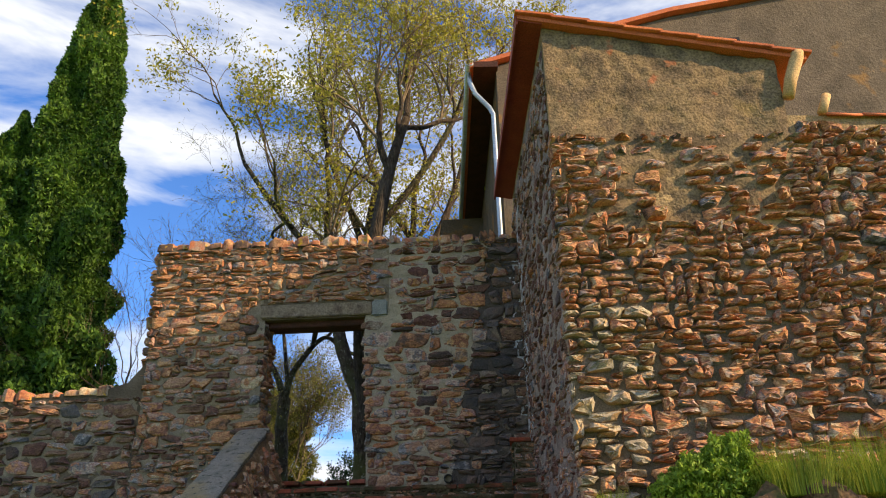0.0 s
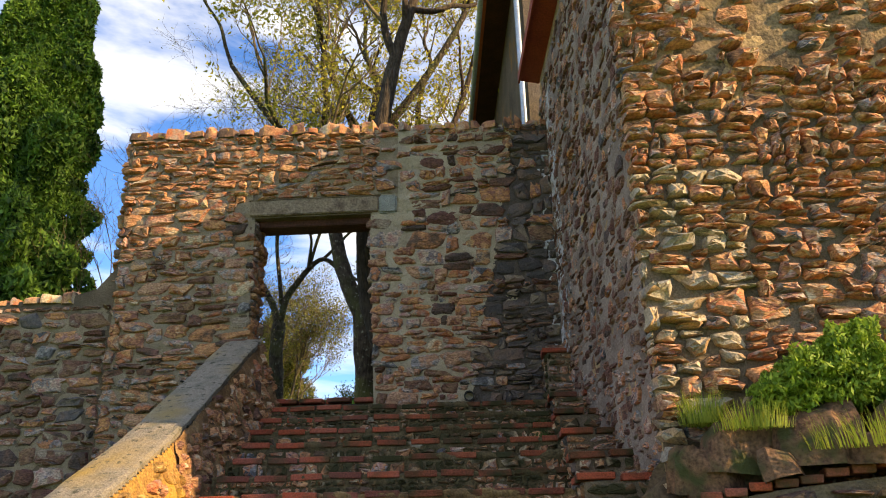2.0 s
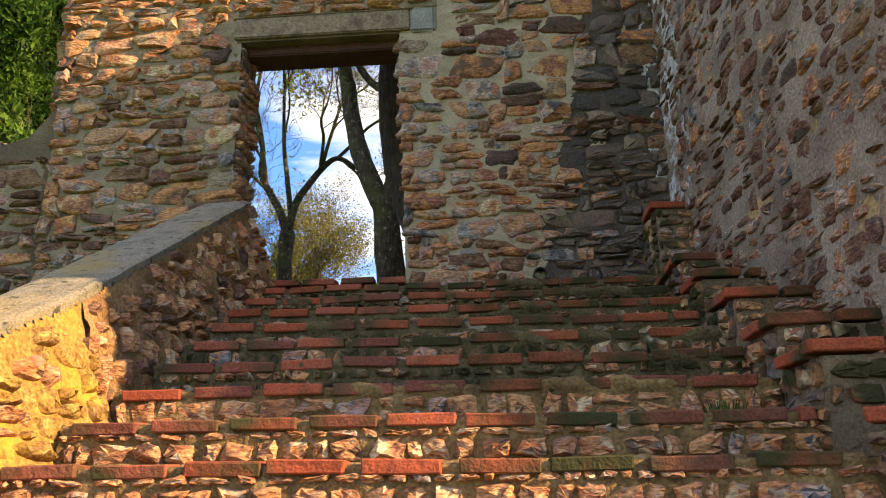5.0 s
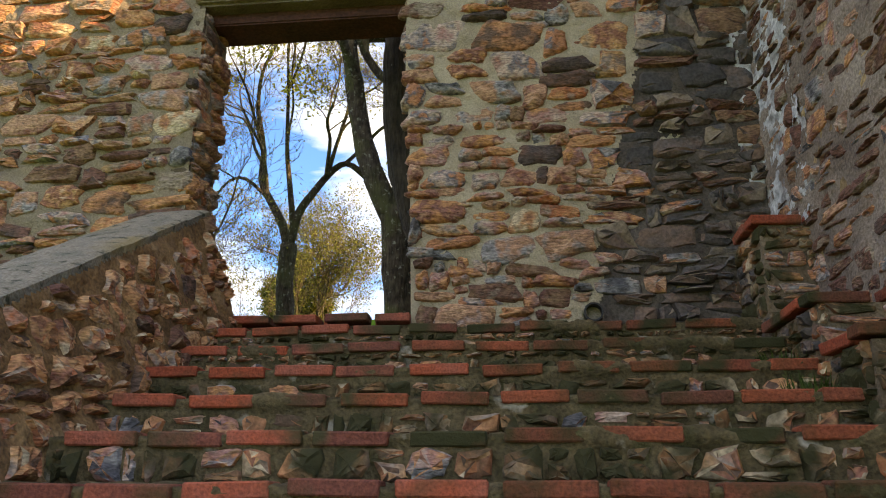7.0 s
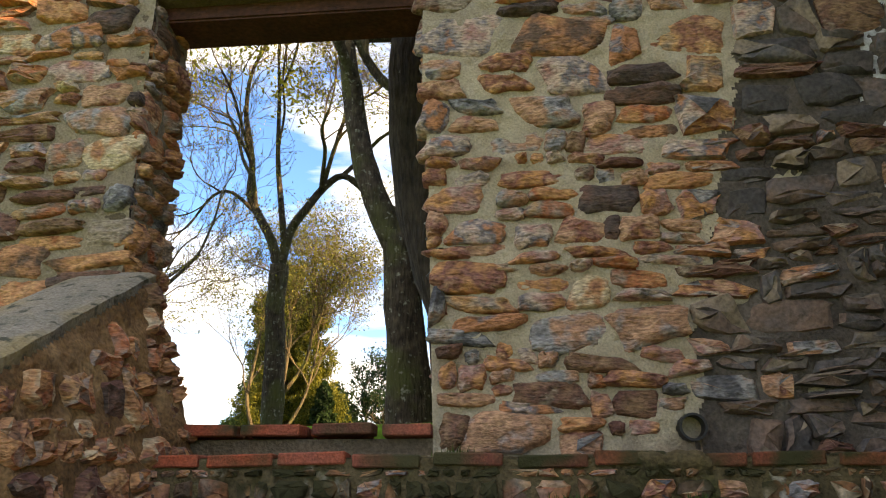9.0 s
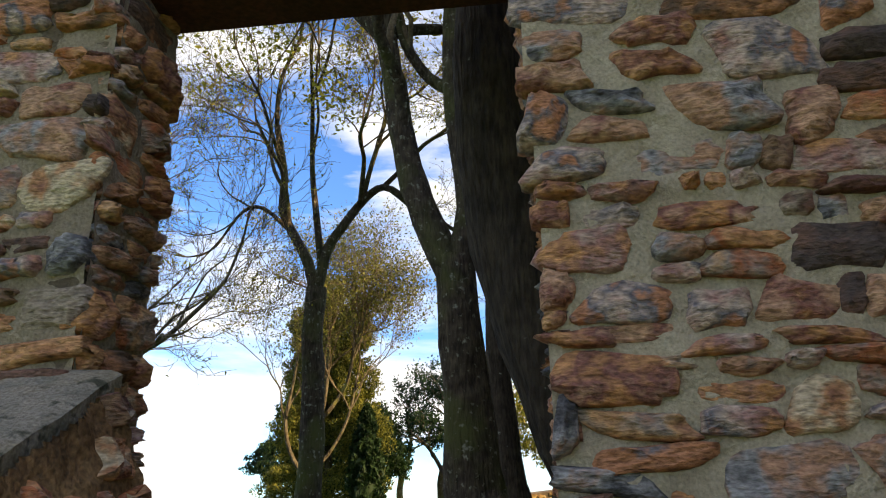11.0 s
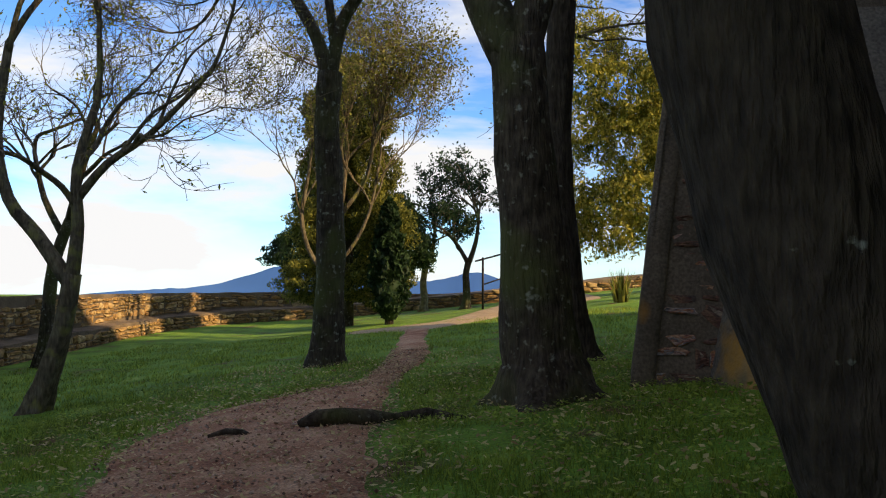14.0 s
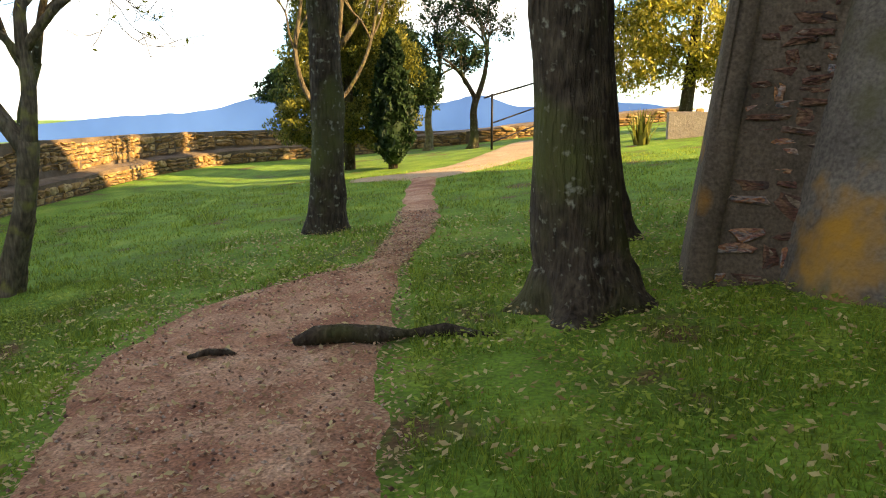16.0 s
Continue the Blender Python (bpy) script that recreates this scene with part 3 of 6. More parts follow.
dry = lambda u, w: u < damp_edge(w) + 0.02 and u > 1.385 - 0.046 * w and w < 3.55 and not (w > 2.36 and u < 1.66) and math.hypot(u - 2.51, w + 0.055) > 0.062
skin("pointing", FRONT, 1.30, 3.2, -0.22, 3.56, 0.0125, 0.017, 0.020, m_mortar, wall_back, "beige lime pointing smeared over the stones", dry, 1)
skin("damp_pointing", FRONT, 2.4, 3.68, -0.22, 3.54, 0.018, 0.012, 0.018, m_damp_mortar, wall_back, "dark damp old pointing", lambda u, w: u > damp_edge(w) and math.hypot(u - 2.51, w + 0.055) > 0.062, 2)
skin("pointing", FRONT, -2.0, -0.23, -0.9, 3.6, 0.016, 0.009, 0.018, m_mortar_m, wall_back, "brownish lime pointing", lambda u, w: not (w > 2.36 and u > -0.28), 3)
skin("pointing", FRONT, -0.30, 1.66, 2.64, 3.58, 0.02, 0.008, 0.018, m_mortar_m, wall_back, "brownish lime pointing", None, 4)
skin("pointing", FRONT, -6.0, -2.05, -1.2, 1.22, 0.03, 0.004, 0.018, m_mortar_m, wall_back, "brownish lime pointing", None, 5)
skin("jamb_pointing", JAMB_L, -WALL_T, 0.0, 0.0, 2.34, 0.016, 0.022, 0.018, m_mortar_m, wall_back, "lime pointing in the jamb", None, 6)
skin("lime_smear", FRONT, 3.30, 3.66, 0.1, 3.4, 0.014, 0.012, 0.014, m_lime, wall_back, "pale limewash run", lambda u, w: u > 3.53 - 0.16 * noise.noise((u * 3, w * 2.1, 9)) - 0.12 * noise.noise((u * 9, w * 8, 2)), 7)

# lintel
lintel = thing("door_lintel", "weathered grey timber lintel over the doorway", "lintel", (0.7, 0.2, 2.38), kind="structure")
part("front_beam", boxes("front_beam", [(-1.0, -0.245, 0.01, 0.70, -0.09, 0.22)], m_wood, 0.012), lintel)
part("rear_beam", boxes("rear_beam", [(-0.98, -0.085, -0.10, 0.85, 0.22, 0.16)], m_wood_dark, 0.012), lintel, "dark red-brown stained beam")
part("cement_bearing", boxes("cement_bearing", [(0.705, -0.245, -0.02, 0.94, 0.0, 0.235)], material("cement_patch", [(0.3, (0.17, 0.18, 0.17)), (0.7, (0.27, 0.28, 0.26))], 6, 0.95, 0.6, 70), 0.02), lintel, "grey cement bearing block")
part("cement_band", boxes("cement_band", [(-1.02, -0.235, 0.222, 0.74, -0.05, 0.25)], m_mortar_d, 0.01), lintel, "thin mortar bed")

# drain pipe through the wall
drain = thing("drain_pipe", "black plastic drain pipe stub in the stone wall", "pipe", (2.51, -0.06, -0.055))
dv, df = [], []
for s in range(20):
    t = 2 * math.pi * s / 20
    for rr, y in ((0.060, -0.03), (0.060, 0.34), (0.050, 0.34), (0.050, -0.03)):
        dv.append((rr * math.cos(t), y, rr * math.sin(t)))
for s in range(20):
    u = (s + 1) % 20
    for q in range(4):
        df.append((s * 4 + q, u * 4 + q, u * 4 + (q + 1) % 4, s * 4 + (q + 1) % 4))
df.append(tuple(s * 4 + 2 for s in range(20)))
part("pipe_stub", mesh("pipe_stub", dv, df, m_pipe), drain)

# ---- main stairs ----
STEP_H, TREAD, Y0, Z0, NSTEP, SX1 = 0.1845, 0.418, -0.39, -0.18, 15, 3.34
r_br = np.random.default_rng(41)


def brick_mesh(seed, mat):
    r = np.random.default_rng(seed)
    bm = bmesh.new()
    bmesh.ops.create_cube(bm, size=1.0)
    for v in bm.verts:
        v.co = Vector((v.co.x * 0.278 + r.uniform(-0.004, 0.004), v.co.y * 0.136 + r.uniform(-0.004, 0.004), v.co.z * 0.052 + r.uniform(-0.003, 0.003)))
    bmesh.ops.bevel(bm, geom=bm.edges[:], offset=0.006, segments=1, affect="EDGES")
    me = bpy.data.meshes.new("brick")
    bm.to_mesh(me)
    bm.free()
    me.materials.append(mat)
    return me


BRICKS = [brick_mesh(s, m_brick) for s in range(8)]
m_brick_moss = material("mossy_brick", [(0.0, (0.18, 0.05, 0.03)), (0.4, (0.26, 0.07, 0.035)), (1.0, (0.12, 0.045, 0.03))], 9.0, 0.9, 0.6, 90, pick=0.6, stain=[((0.035, 0.035, 0.014), 2.8, 0.42, 0.58)])
BRICKS_MOSS = [brick_mesh(s, m_brick_moss) for s in range(8)]


def brick_row(parent, x0, x1, y, z, seed, turn=0.0, slump=0.008, moss=99.0):
    """Bricks lying along x from x0 to x1, their front edge at y and top at z."""
    r = np.random.default_rng(seed)
    x = x0
    while x < x1 - 0.05:
        ln = min(0.278, x1 - x)
        m = pose(x + ln / 2, y + 0.068 + r.uniform(-0.006, 0.006), z - 0.026 + r.uniform(-slump, slump), r.uniform(-2.5, 2.5), r.uniform(-1.3, 1.3), r.uniform(-1.6, 1.6))
        part("brick", (BRICKS_MOSS if x > moss + r.uniform(-0.5, 0.5) else BRICKS)[int(r.integers(8))], parent, m=m @ Matrix.Diagonal((ln / 0.278, 1, 1, 1)))
        x += ln + r.uniform(0.02, 0.075)


in_x0 = lambda y: 0.04 - 0.14 * max(y, -2.3)
stairs = thing("stairs", "broad outdoor stairs with brick nosings and rubble risers", "stairs", kind="structure")
for k in range(NSTEP):
    z = Z0 - k * STEP_H
    part("step", boxes("step", [(in_x0(Y0 - k * TREAD) - 0.02, Y0 - k * TREAD + 0.02, COURT - 0.2, 3.5, Y0 - (k - 1) * TREAD + 0.03, z - 0.012 - 0.0007 * k)], m_tread), stairs)
for k in range(NSTEP):
    y, z = Y0 - k * TREAD, Z0 - k * STEP_H
    brick_row(stairs, in_x0(y) + r_br.uniform(0.0, 0.05), SX1 + 0.05, y - 0.012, z, 400 + k, moss=1.4 if k < 4 else 1.9 if k < 7 else 2.2)
riser = []
for k in range(NSTEP):
    z1 = Z0 - k * STEP_H - 0.058
    fr = plane_frame((0, Y0 - k * TREAD + 0.02, 0), (1, 0, 0), (0, 0, 1), (0, -1, 0))
    cs = courses(in_x0(Y0 - k * TREAD), SX1 + 0.08, z1 - 0.126, z1 + 0.004, 0.07, 0.13, 0.06, 0.17, 0.012, 0.0, 60 + k)
    if k in (4, 5, 6, 7, 8, 9, 10, 11):
        lay(stairs, cs, fr, lambda a, b, r: (m_damp if k < 6 else m_warm) if r.random() < 0.85 else m_stone, (0.020, 0.05), near=lambda p: True, limit=36, seed=70 + k)
    else:
        lay(stairs, cs, fr, lambda a, b, r: (m_damp if k < 6 else m_warm) if r.random() < 0.85 else m_stone, (0.020, 0.05), seed=70 + k)
# moss and earth that fill the joints and creep over the bricks
m_earth = material("mossy_earth", [(0.28, (0.035, 0.038, 0.014)), (0.45, (0.075, 0.058, 0.030)), (0.6, (0.11, 0.085, 0.045)), (0.75, (0.05, 0.055, 0.018))], 5.0, 0.95, 1.0, 60, mottle=0.4,
                   stain=[((0.34, 0.31, 0.26), 4.5, 0.63, 0.70)])

# Lighter, warmer earth for the lower steps: their sunlight is put into the colour.
m_earth_lit = material("sunlit_earth", [(0.28, (0.10, 0.062, 0.03)), (0.5, (0.17, 0.11, 0.05)), (0.7, (0.24, 0.16, 0.075)), (0.8, (0.07, 0.06, 0.025))], 6.0, 0.95, 1.0, 60, mottle=0.4)


def moss_sheet(k):
    """Earth and moss over the riser, the nosing and the tread of one step."""
    y, z, x0 = Y0 - k * TREAD, Z0 - k * STEP_H, in_x0(Y0 - k * TREAD) - 0.03
    prof = [(-0.020, -STEP_H - 0.02, 0), (-0.010, -STEP_H + 0.035, 0), (-0.008, -0.105, 0), (-0.006, -0.072, 0), (0.006, -0.055, 1), (0.012, -0.036, 1), (0.012, -0.016, 1), (0.004, -0.004, 1), (-0.05, 0.002, 1), (-0.12, 0.0, 1), (-0.16, -0.002, 0), (-0.30, -0.004, 0), (-TREAD - 0.03, -0.006, 0)]
    n, m = 160, len(prof)
    v, f = [], []
    for i in range(n + 1):
        x = x0 + (SX1 + 0.10 - x0) * i / n
        for o, dz, on in prof:
            grow_ = noise.noise((x * 2.3, k * 3.7, 1)) + 0.8 * noise.noise((x * 6.5 + dz * 8, k * 5.1, 4)) + (0.30 * max(0.0, x - 1.9) if k < 7 else -0.75)
            e = 0.009 * noise.noise((x * 14, dz * 20 + k, 2)) + 0.006 * noise.noise((x * 37, dz * 45, k))
            e += (0.016 * min(1.0, max(-1.1, (grow_ - 0.42) * 3)) - 0.006) if on else 0.010 * noise.noise((x * 5, dz * 9, k + 20))
            up = dz > -0.012
            v.append((x, y - o - (0 if up and o < 0 else e), z + dz + (e if up else 0)))
    for i in range(n):
        for j in range(m - 1):
            q = i * m + j
            f.append((q, q + m, q + m + 1, q + 1))
    part("moss", mesh("moss", v, f, m_earth if k < 6 else m_earth_lit, True), stairs, "dark moss and earth in the joints", kind="stuff")


for k in range(NSTEP):
    moss_sheet(k)
# threshold of the doorway
brick_row(stairs, -0.18, DOOR_W - 0.02, -0.06, -0.030, 501)
brick_row(stairs, -0.18, DOOR_W - 0.02, 0.085, -0.032, 502)
brick_row(stairs, -0.18, DOOR_W - 0.02, 0.23, -0.036, 503)

# ---- parapet ----
m_clay_mortar = material("clay_mortar", [(0.28, (0.10, 0.055, 0.025)), (0.5, (0.19, 0.108, 0.05)), (0.68, (0.28, 0.17, 0.08)), (0.8, (0.11, 0.07, 0.04))], 5.0, 0.95, 1.0, 60, mottle=0.45)
parapet = thing("parapet", "low rubble parapet with sloping cement coping beside the stairs", "parapet", kind="structure")


def cope_z(y):
    return 0.74 + 0.53 * y - 0.04 * min(0.0, y + 2.9)


PY0, PY1 = -6.6, 0.0


def in_x(y):
    """The stair-side edge of the parapet, which swings out towards the doorway."""
    return -0.05 - 0.065 * max(y, -2.9)


LEAN = 0.30
YS = [PY0 + (PY1 - PY0) * j / 60 for j in range(61)]
v, f = [], []
for y in YS:
    x = in_x(y)
    v += [(x - 0.40, y, COURT - 0.1), (x - 0.40, y, cope_z(y) - 0.05), (x - 0.02, y, cope_z(y) - 0.05), (x - 0.02 + LEAN * (cope_z(y) - COURT), y, COURT - 0.1)]
for j in range(60):
    a = j * 4
    f += [(a, a + 1, a + 5, a + 4), (a + 1, a + 2, a + 6, a + 5), (a + 2, a + 3, a + 7, a + 6)]
f += [(0, 1, 2, 3)[::-1], (240, 241, 242, 243)]
part("parapet_core", mesh("parapet_core", v, f, m_mortar_d), parapet, "old mortar core")
cv, cf = [], []
r_c = np.random.default_rng(9)
for y in YS:
    z, x1 = cope_z(y), in_x(y)
    wob = r_c.uniform(-0.010, 0.010, 4)
    for x, dz in ((x1 - 0.45 + wob[0], -0.085), (x1 - 0.44 + wob[0], -0.012), (x1 - 0.38, 0.004), (x1 - 0.20, 0.012 + wob[1] * 0.6), (x1 - 0.04, 0.002), (x1 - 0.004 + wob[2], -0.014), (x1 - 0.008 + wob[2], -0.07)):
        cv.append((x, y, z + dz + wob[3] * 0.4))
for j in range(60):
    for q in range(6):
        a = j * 7 + q
        cf.append((a, a + 1, a + 8, a + 7))
    cf.append((j * 7 + 6, j * 7, j * 7 + 7, j * 7 + 13))
cf += [tuple(range(7))[::-1], tuple(range(420, 427))]
part("coping", mesh("coping", cv, cf, m_cement), parapet, "grey cement coping with the sun's ochre painted in")
stair_z = lambda y: Z0 + STEP_H / TREAD * (y - Y0)
fit_under = lambda a, b, ln, h: stair_z(a) - 0.2 < b + h / 2 < cope_z(a) - 0.045 - 0.12 * ln
# Ochre for the near stretch carries the sun's yellow in its colour.
m_ochre_lit = material("sunlit_ochre_stone", [(0.0, (0.19, 0.10, 0.035)), (0.3, (0.32, 0.19, 0.055)), (0.55, (0.25, 0.135, 0.045)), (0.8, (0.36, 0.24, 0.085)), (1.0, (0.16, 0.09, 0.045))], 8.0, 0.92, 1.0, 55, pick=0.55, mottle=0.5, stain=[((0.40, 0.25, 0.04), 4.0, 0.5, 0.66)])
mix_o = lambda a, b, r: m_ochre_lit if r.random() < 0.8 else m_warm
mix_p = lambda a, b, r: m_warm if r.random() < 0.85 else m_purple


def parapet_face(a, b):
    """A frame on the battered stair side of the parapet, at the place a along y and the height b."""
    al = Vector((-0.065 if a > -2.9 else 0.0, 1, 0)).normalized()
    up = Vector((-LEAN, 0, 1)).normalized()
    return plane_frame((in_x(a) - 0.015 + LEAN * (cope_z(a) - b), a, b), al, up, al.cross(up))


lay(parapet, courses(PY0, -2.9, -2.9, 0.85, 0.07, 0.18, 0.08, 0.22, 0.010, 0.03, 81, fit_under), parapet_face, mix_o, (0.03, 0.075), near=lambda p: p.y > -5.2, limit=150, seed=82)
lay(parapet, courses(-2.9, 0.0, -2.9, 0.85, 0.07, 0.18, 0.08, 0.22, 0.010, 0.03, 85, fit_under), parapet_face, mix_p, (0.03, 0.07), near=lambda p: True, limit=150, seed=86)
under = lambda u, w: stair_z(u) - 0.25 < w < cope_z(u) - 0.05
skin("earth_mortar", parapet_face, -2.95, -0.01, -1.6, 0.72, 0.018, 0.022, 0.030, m_clay_mortar, parapet, "crumbling brown earth mortar", under, 31)
skin("earth_mortar", parapet_face, PY0, -2.95, -2.9, -0.75, 0.025, 0.018, 0.022, m_ochre_lit, parapet, "earth mortar with the sun's yellow put into its colour", under, 32)
lay(parapet, courses(0.02, -PY0, -2.9, 0.85, 0.1, 0.2, 0.14, 0.3, 0.02, 0.03, 83, lambda a, b, ln, h: b + h / 2 < cope_z(-a) - 0.08 - 0.1 * ln), plane_frame((-0.33, 0, 0), (0, -1, 0), (0, 0, 1), (-1, 0, 0)), m_stone, (0.02, 0.05), seed=84)

# ---- side flight along the building ----
side = thing("side_stairs", "narrow brick-edged side steps climbing beside the building", "stairs", kind="structure")
FLIGHT = [(-0.54, 0.385), (-1.25, -0.24), (-1.75, -0.50), (-2.35, -0.76), (-2.95, -1.02), (-3.42, -1.23)]
back_y = 0.0
for k, (yf, z) in enumerate(FLIGHT):
    wall_x = 3.97 - 0.074 * (yf + 3.77)
    part("step", boxes("step", [(3.42, yf + 0.02, COURT, wall_x + 0.06, back_y + 0.001 * k, z - 0.058)], m_mortar_d), side)
    brick_row(side, 3.37, wall_x + 0.02, yf - 0.01, z, 600 + k, moss=3.2 if 0 < k < 5 else 99.0)
    y = yf + 0.15
    while y < back_y - 0.2 and y < yf + 0.75:
        part("brick", BRICKS[int(r_br.integers(8))], side, m=pose(3.37 + 0.068, y + 0.14, z - 0.027 + r_br.uniform(-0.006, 0.006), 0, 0, 90 + r_br.uniform(-3, 3)))
        y += 0.31
    drop = z - (FLIGHT[k + 1][1] if k + 1 < len(FLIGHT) else z - 0.25)
    fr = plane_frame((0, yf + 0.02, 0), (1, 0, 0), (0, 0, 1), (0, -1, 0))
    lay(side, courses(3.42, wall_x, z - drop, z - 0.056, 0.06, 0.13, 0.08, 0.24, 0.016, 0.0, 620 + k), fr, lambda a, b, r: m_damp if r.random() < 0.7 else m_stone, (0.015, 0.04), near=lambda p: True, limit=25, seed=640 + k)
    fl = courses(-back_y, -yf - 0.03, stair_z(yf) - 0.3, z - 0.058, 0.07, 0.15, 0.09, 0.24, 0.018, 0.0, 660 + k, lambda a, b, ln, h: b > stair_z(-a) - 0.25)
    lay(side, fl, plane_frame((3.42, 0, 0), (0, -1, 0), (0, 0, 1), (-1, 0, 0)), lambda a, b, r: m_damp if r.random() < 0.7 else m_dark, (0.015, 0.045), near=lambda p: True, limit=60, seed=680 + k)
    back_y = yf

# ---- low retaining wall and grassy bank in front of the building ----
bank = thing("retaining_wall", "low rubble retaining wall topped with a row of bricks", "wall", kind="structure")
LW = [Vector((3.40, -3.72, 0)), Vector((3.78, -3.98, 0)), Vector((4.5, -4.22, 0)), Vector((5.6, -4.4, 0)), Vector((8.2, -4.6, 0))]


def row_z(x):
    """Top of the brick row, which climbs away from the stairs."""
    return -1.54 + 0.16 * min(max(x - 3.4, 0.0), 1.8)


for k in range(len(LW) - 1):
    a, b = LW[k], LW[k + 1]
    d = (b - a).normalized()
    L = (b - a).length
    fm = plane_frame(a, d, (-d.y, d.x, 0), (0, 0, 1))
    core = [fm @ Vector((u, v, z)) for u, top in ((0.0, row_z(a.x)), (L + 0.02, row_z(b.x))) for v, z in ((0.02, COURT), (0.02, top - 0.06), (0.3, top - 0.06), (0.3, COURT))]
    part("bank_core", mesh("bank_core", core, [(0, 4, 5, 1), (1, 5, 6, 2), (2, 6, 7, 3), (0, 1, 2, 3), (7, 6, 5, 4)], m_mortar_d), bank)
    q = 0.0
    while q < L - 0.04:
        along = k == 0
        w = 0.285 if along else 0.142
        top = row_z(a.x + (b.x - a.x) * (q + w / 2) / L)
        m = fm @ pose(q + w / 2, 0.07 if along else 0.13, top - 0.026 + r_br.uniform(-0.008, 0.008), 0, 0, r_br.uniform(-2, 2) + (0 if along else 90))
        part("brick", BRICKS[int(r_br.integers(8))], bank, m=m)
        q += w + 0.01
    lay(bank, courses(0, L, -2.9, min(row_z(a.x), row_z(b.x)) - 0.06, 0.08, 0.2, 0.12, 0.34, 0.02, 0.02, 700 + k), plane_frame(a + Vector((0, 0, 0)), d, (0, 0, 1), (d.y, -d.x, 0)), lambda a, b, r: m_damp if r.random() < 0.6 else m_purple, (0.03, 0.07), near=lambda p: p.z > -2.5, limit=70, seed=710 + k)
m_soil = material("bank_soil", [(0.3, (0.05, 0.035, 0.022)), (0.5, (0.10, 0.07, 0.04)), (0.7, (0.07, 0.065, 0.025))], 6.0, 0.95, 1.0, 40)


def bank_z(x, t):
    return row_z(x) - 0.03 + 0.14 * t * noise.noise((x * 6, t * 5, 3)) + 0.52 * t ** 0.8 * min(1, max(0.0, (x - 3.75) / 0.9)) + 0.25 * t * min(1, max(0.0, (x - 3.6) / 0.4)) + 0.09 * noise.noise((x * 2.2, t * 3, 0))


bv, bf = [], []
for i in range(89):
    x = 3.5 + i * 0.05
    yw = -3.77 + (x - 3.94) * 0.0735
    yl = np.interp(x, [p.x for p in LW], [p.y for p in LW]) + 0.16
    for j in range(9):
        t = j / 8
        bv.append((x, yl + (yw + 0.03 - yl) * t, bank_z(x, t)))
bf = [(i * 9 + j, i * 9 + j + 1, (i + 1) * 9 + j + 1, (i + 1) * 9 + j) for i in range(88) for j in range(8)]
part("bank_earth", mesh("bank_earth", bv, bf, m_soil, True), bank, "earth bank with grass and moss")

# ---- building with the quoin corner ----
UX, UY = math.cos(TURN), math.sin(TURN)
BM = plane_frame((3.94, -3.77, 0), (UX, UY, 0), (-UY, UX, 0), (0, 0, 1))


def bl(u, v, z):
    return BM @ Vector((u, v, z))


house = thing("stone_house", "rubble stone outbuilding with a clay tile roof", "building")


def roof_z(u):
    return 4.53 - 0.20 * u


hv = [bl(u, v, z) for u, v, z in ((0, 0, COURT), (2.62, 0, COURT), (2.62, 0, roof_z(2.62) - 0.06), (0, 0, roof_z(0) - 0.06), (0, 4.1, COURT), (2.62, 4.1, COURT), (2.62, 4.1, roof_z(2.62) - 0.06), (0, 4.1, roof_z(0) - 0.06))]
part("wall_core", mesh("wall_core", hv, [(0, 1, 2, 3), (5, 4, 7, 6), (4, 0, 3, 7), (1, 5, 6, 2), (3, 2, 6, 7)], m_render), house, "weathered ochre render over rubble")
hv = [bl(u, v, z) for u, v, z in ((2.6, 0.0, COURT), (8.5, 0.0, COURT), (8.5, 0, 3.05), (2.6, 0, 3.22), (2.6, 0.45, COURT), (8.5, 0.45, COURT), (8.5, 0.45, 3.05), (2.6, 0.45, 3.22))]
part("low_wall_core", mesh("low_wall_core", hv, [(0, 1, 2, 3), (5, 4, 7, 6), (4, 0, 3, 7), (1, 5, 6, 2), (3, 2, 6, 7)], m_render), house, "lower wall beside the outbuilding")
HF = plane_frame(bl(0, 0, 0), (UX, UY, 0), (0, 0, 1), (UY, -UX, 0))


def front_ok(a, b, ln, h):
    if b > 3.05 and a > 2.6:
        return False
    if b > 2.95 and a < 2.7:
        return False
    if 1.85 < b < 2.95 and a < 2.4:
        return (a * 5.7 + b * 4.3) % 1.0 < 0.6 or a < 0.45
    return True


rows = []
for k in range(60):
    u = 8.0 * k / 59
    rows.append((u, -2.0, 2.0 + 0.9 * min(1, max(0, (u - 2.2) / 0.5)) + 0.25 * noise.noise((u * 2.1, 3, 0)) + 0.1 * noise.noise((u * 7, 5, 0))))
# Dark backing sheet between the stones paints in the deep crevices' shade.
ragged("open_joints", rows, lambda w, u: (bl(u, 0, w), Vector((UY, -UX, 0))), m_mortar_d, house, "dark backing that paints the shade in the open joints", 0.008)
fs = courses(-0.03, 7.5, -1.5, 3.1, 0.05, 0.21, 0.08, 0.32, 0.012, 0.07, 101, front_ok)
lay(house, fs, HF, lambda a, b, r: m_pale if (a < 0.75 and b < 1.0 and r.random() < 0.5) else (m_warm if r.random() < 0.70 else m_stone), (0.045, 0.11), near=lambda p: p.x < 6.4 and -1.2 < p.z < 2.2, limit=420, seed=102)
pl_v, pl_f, NU, NZ = [], [], 54, 50
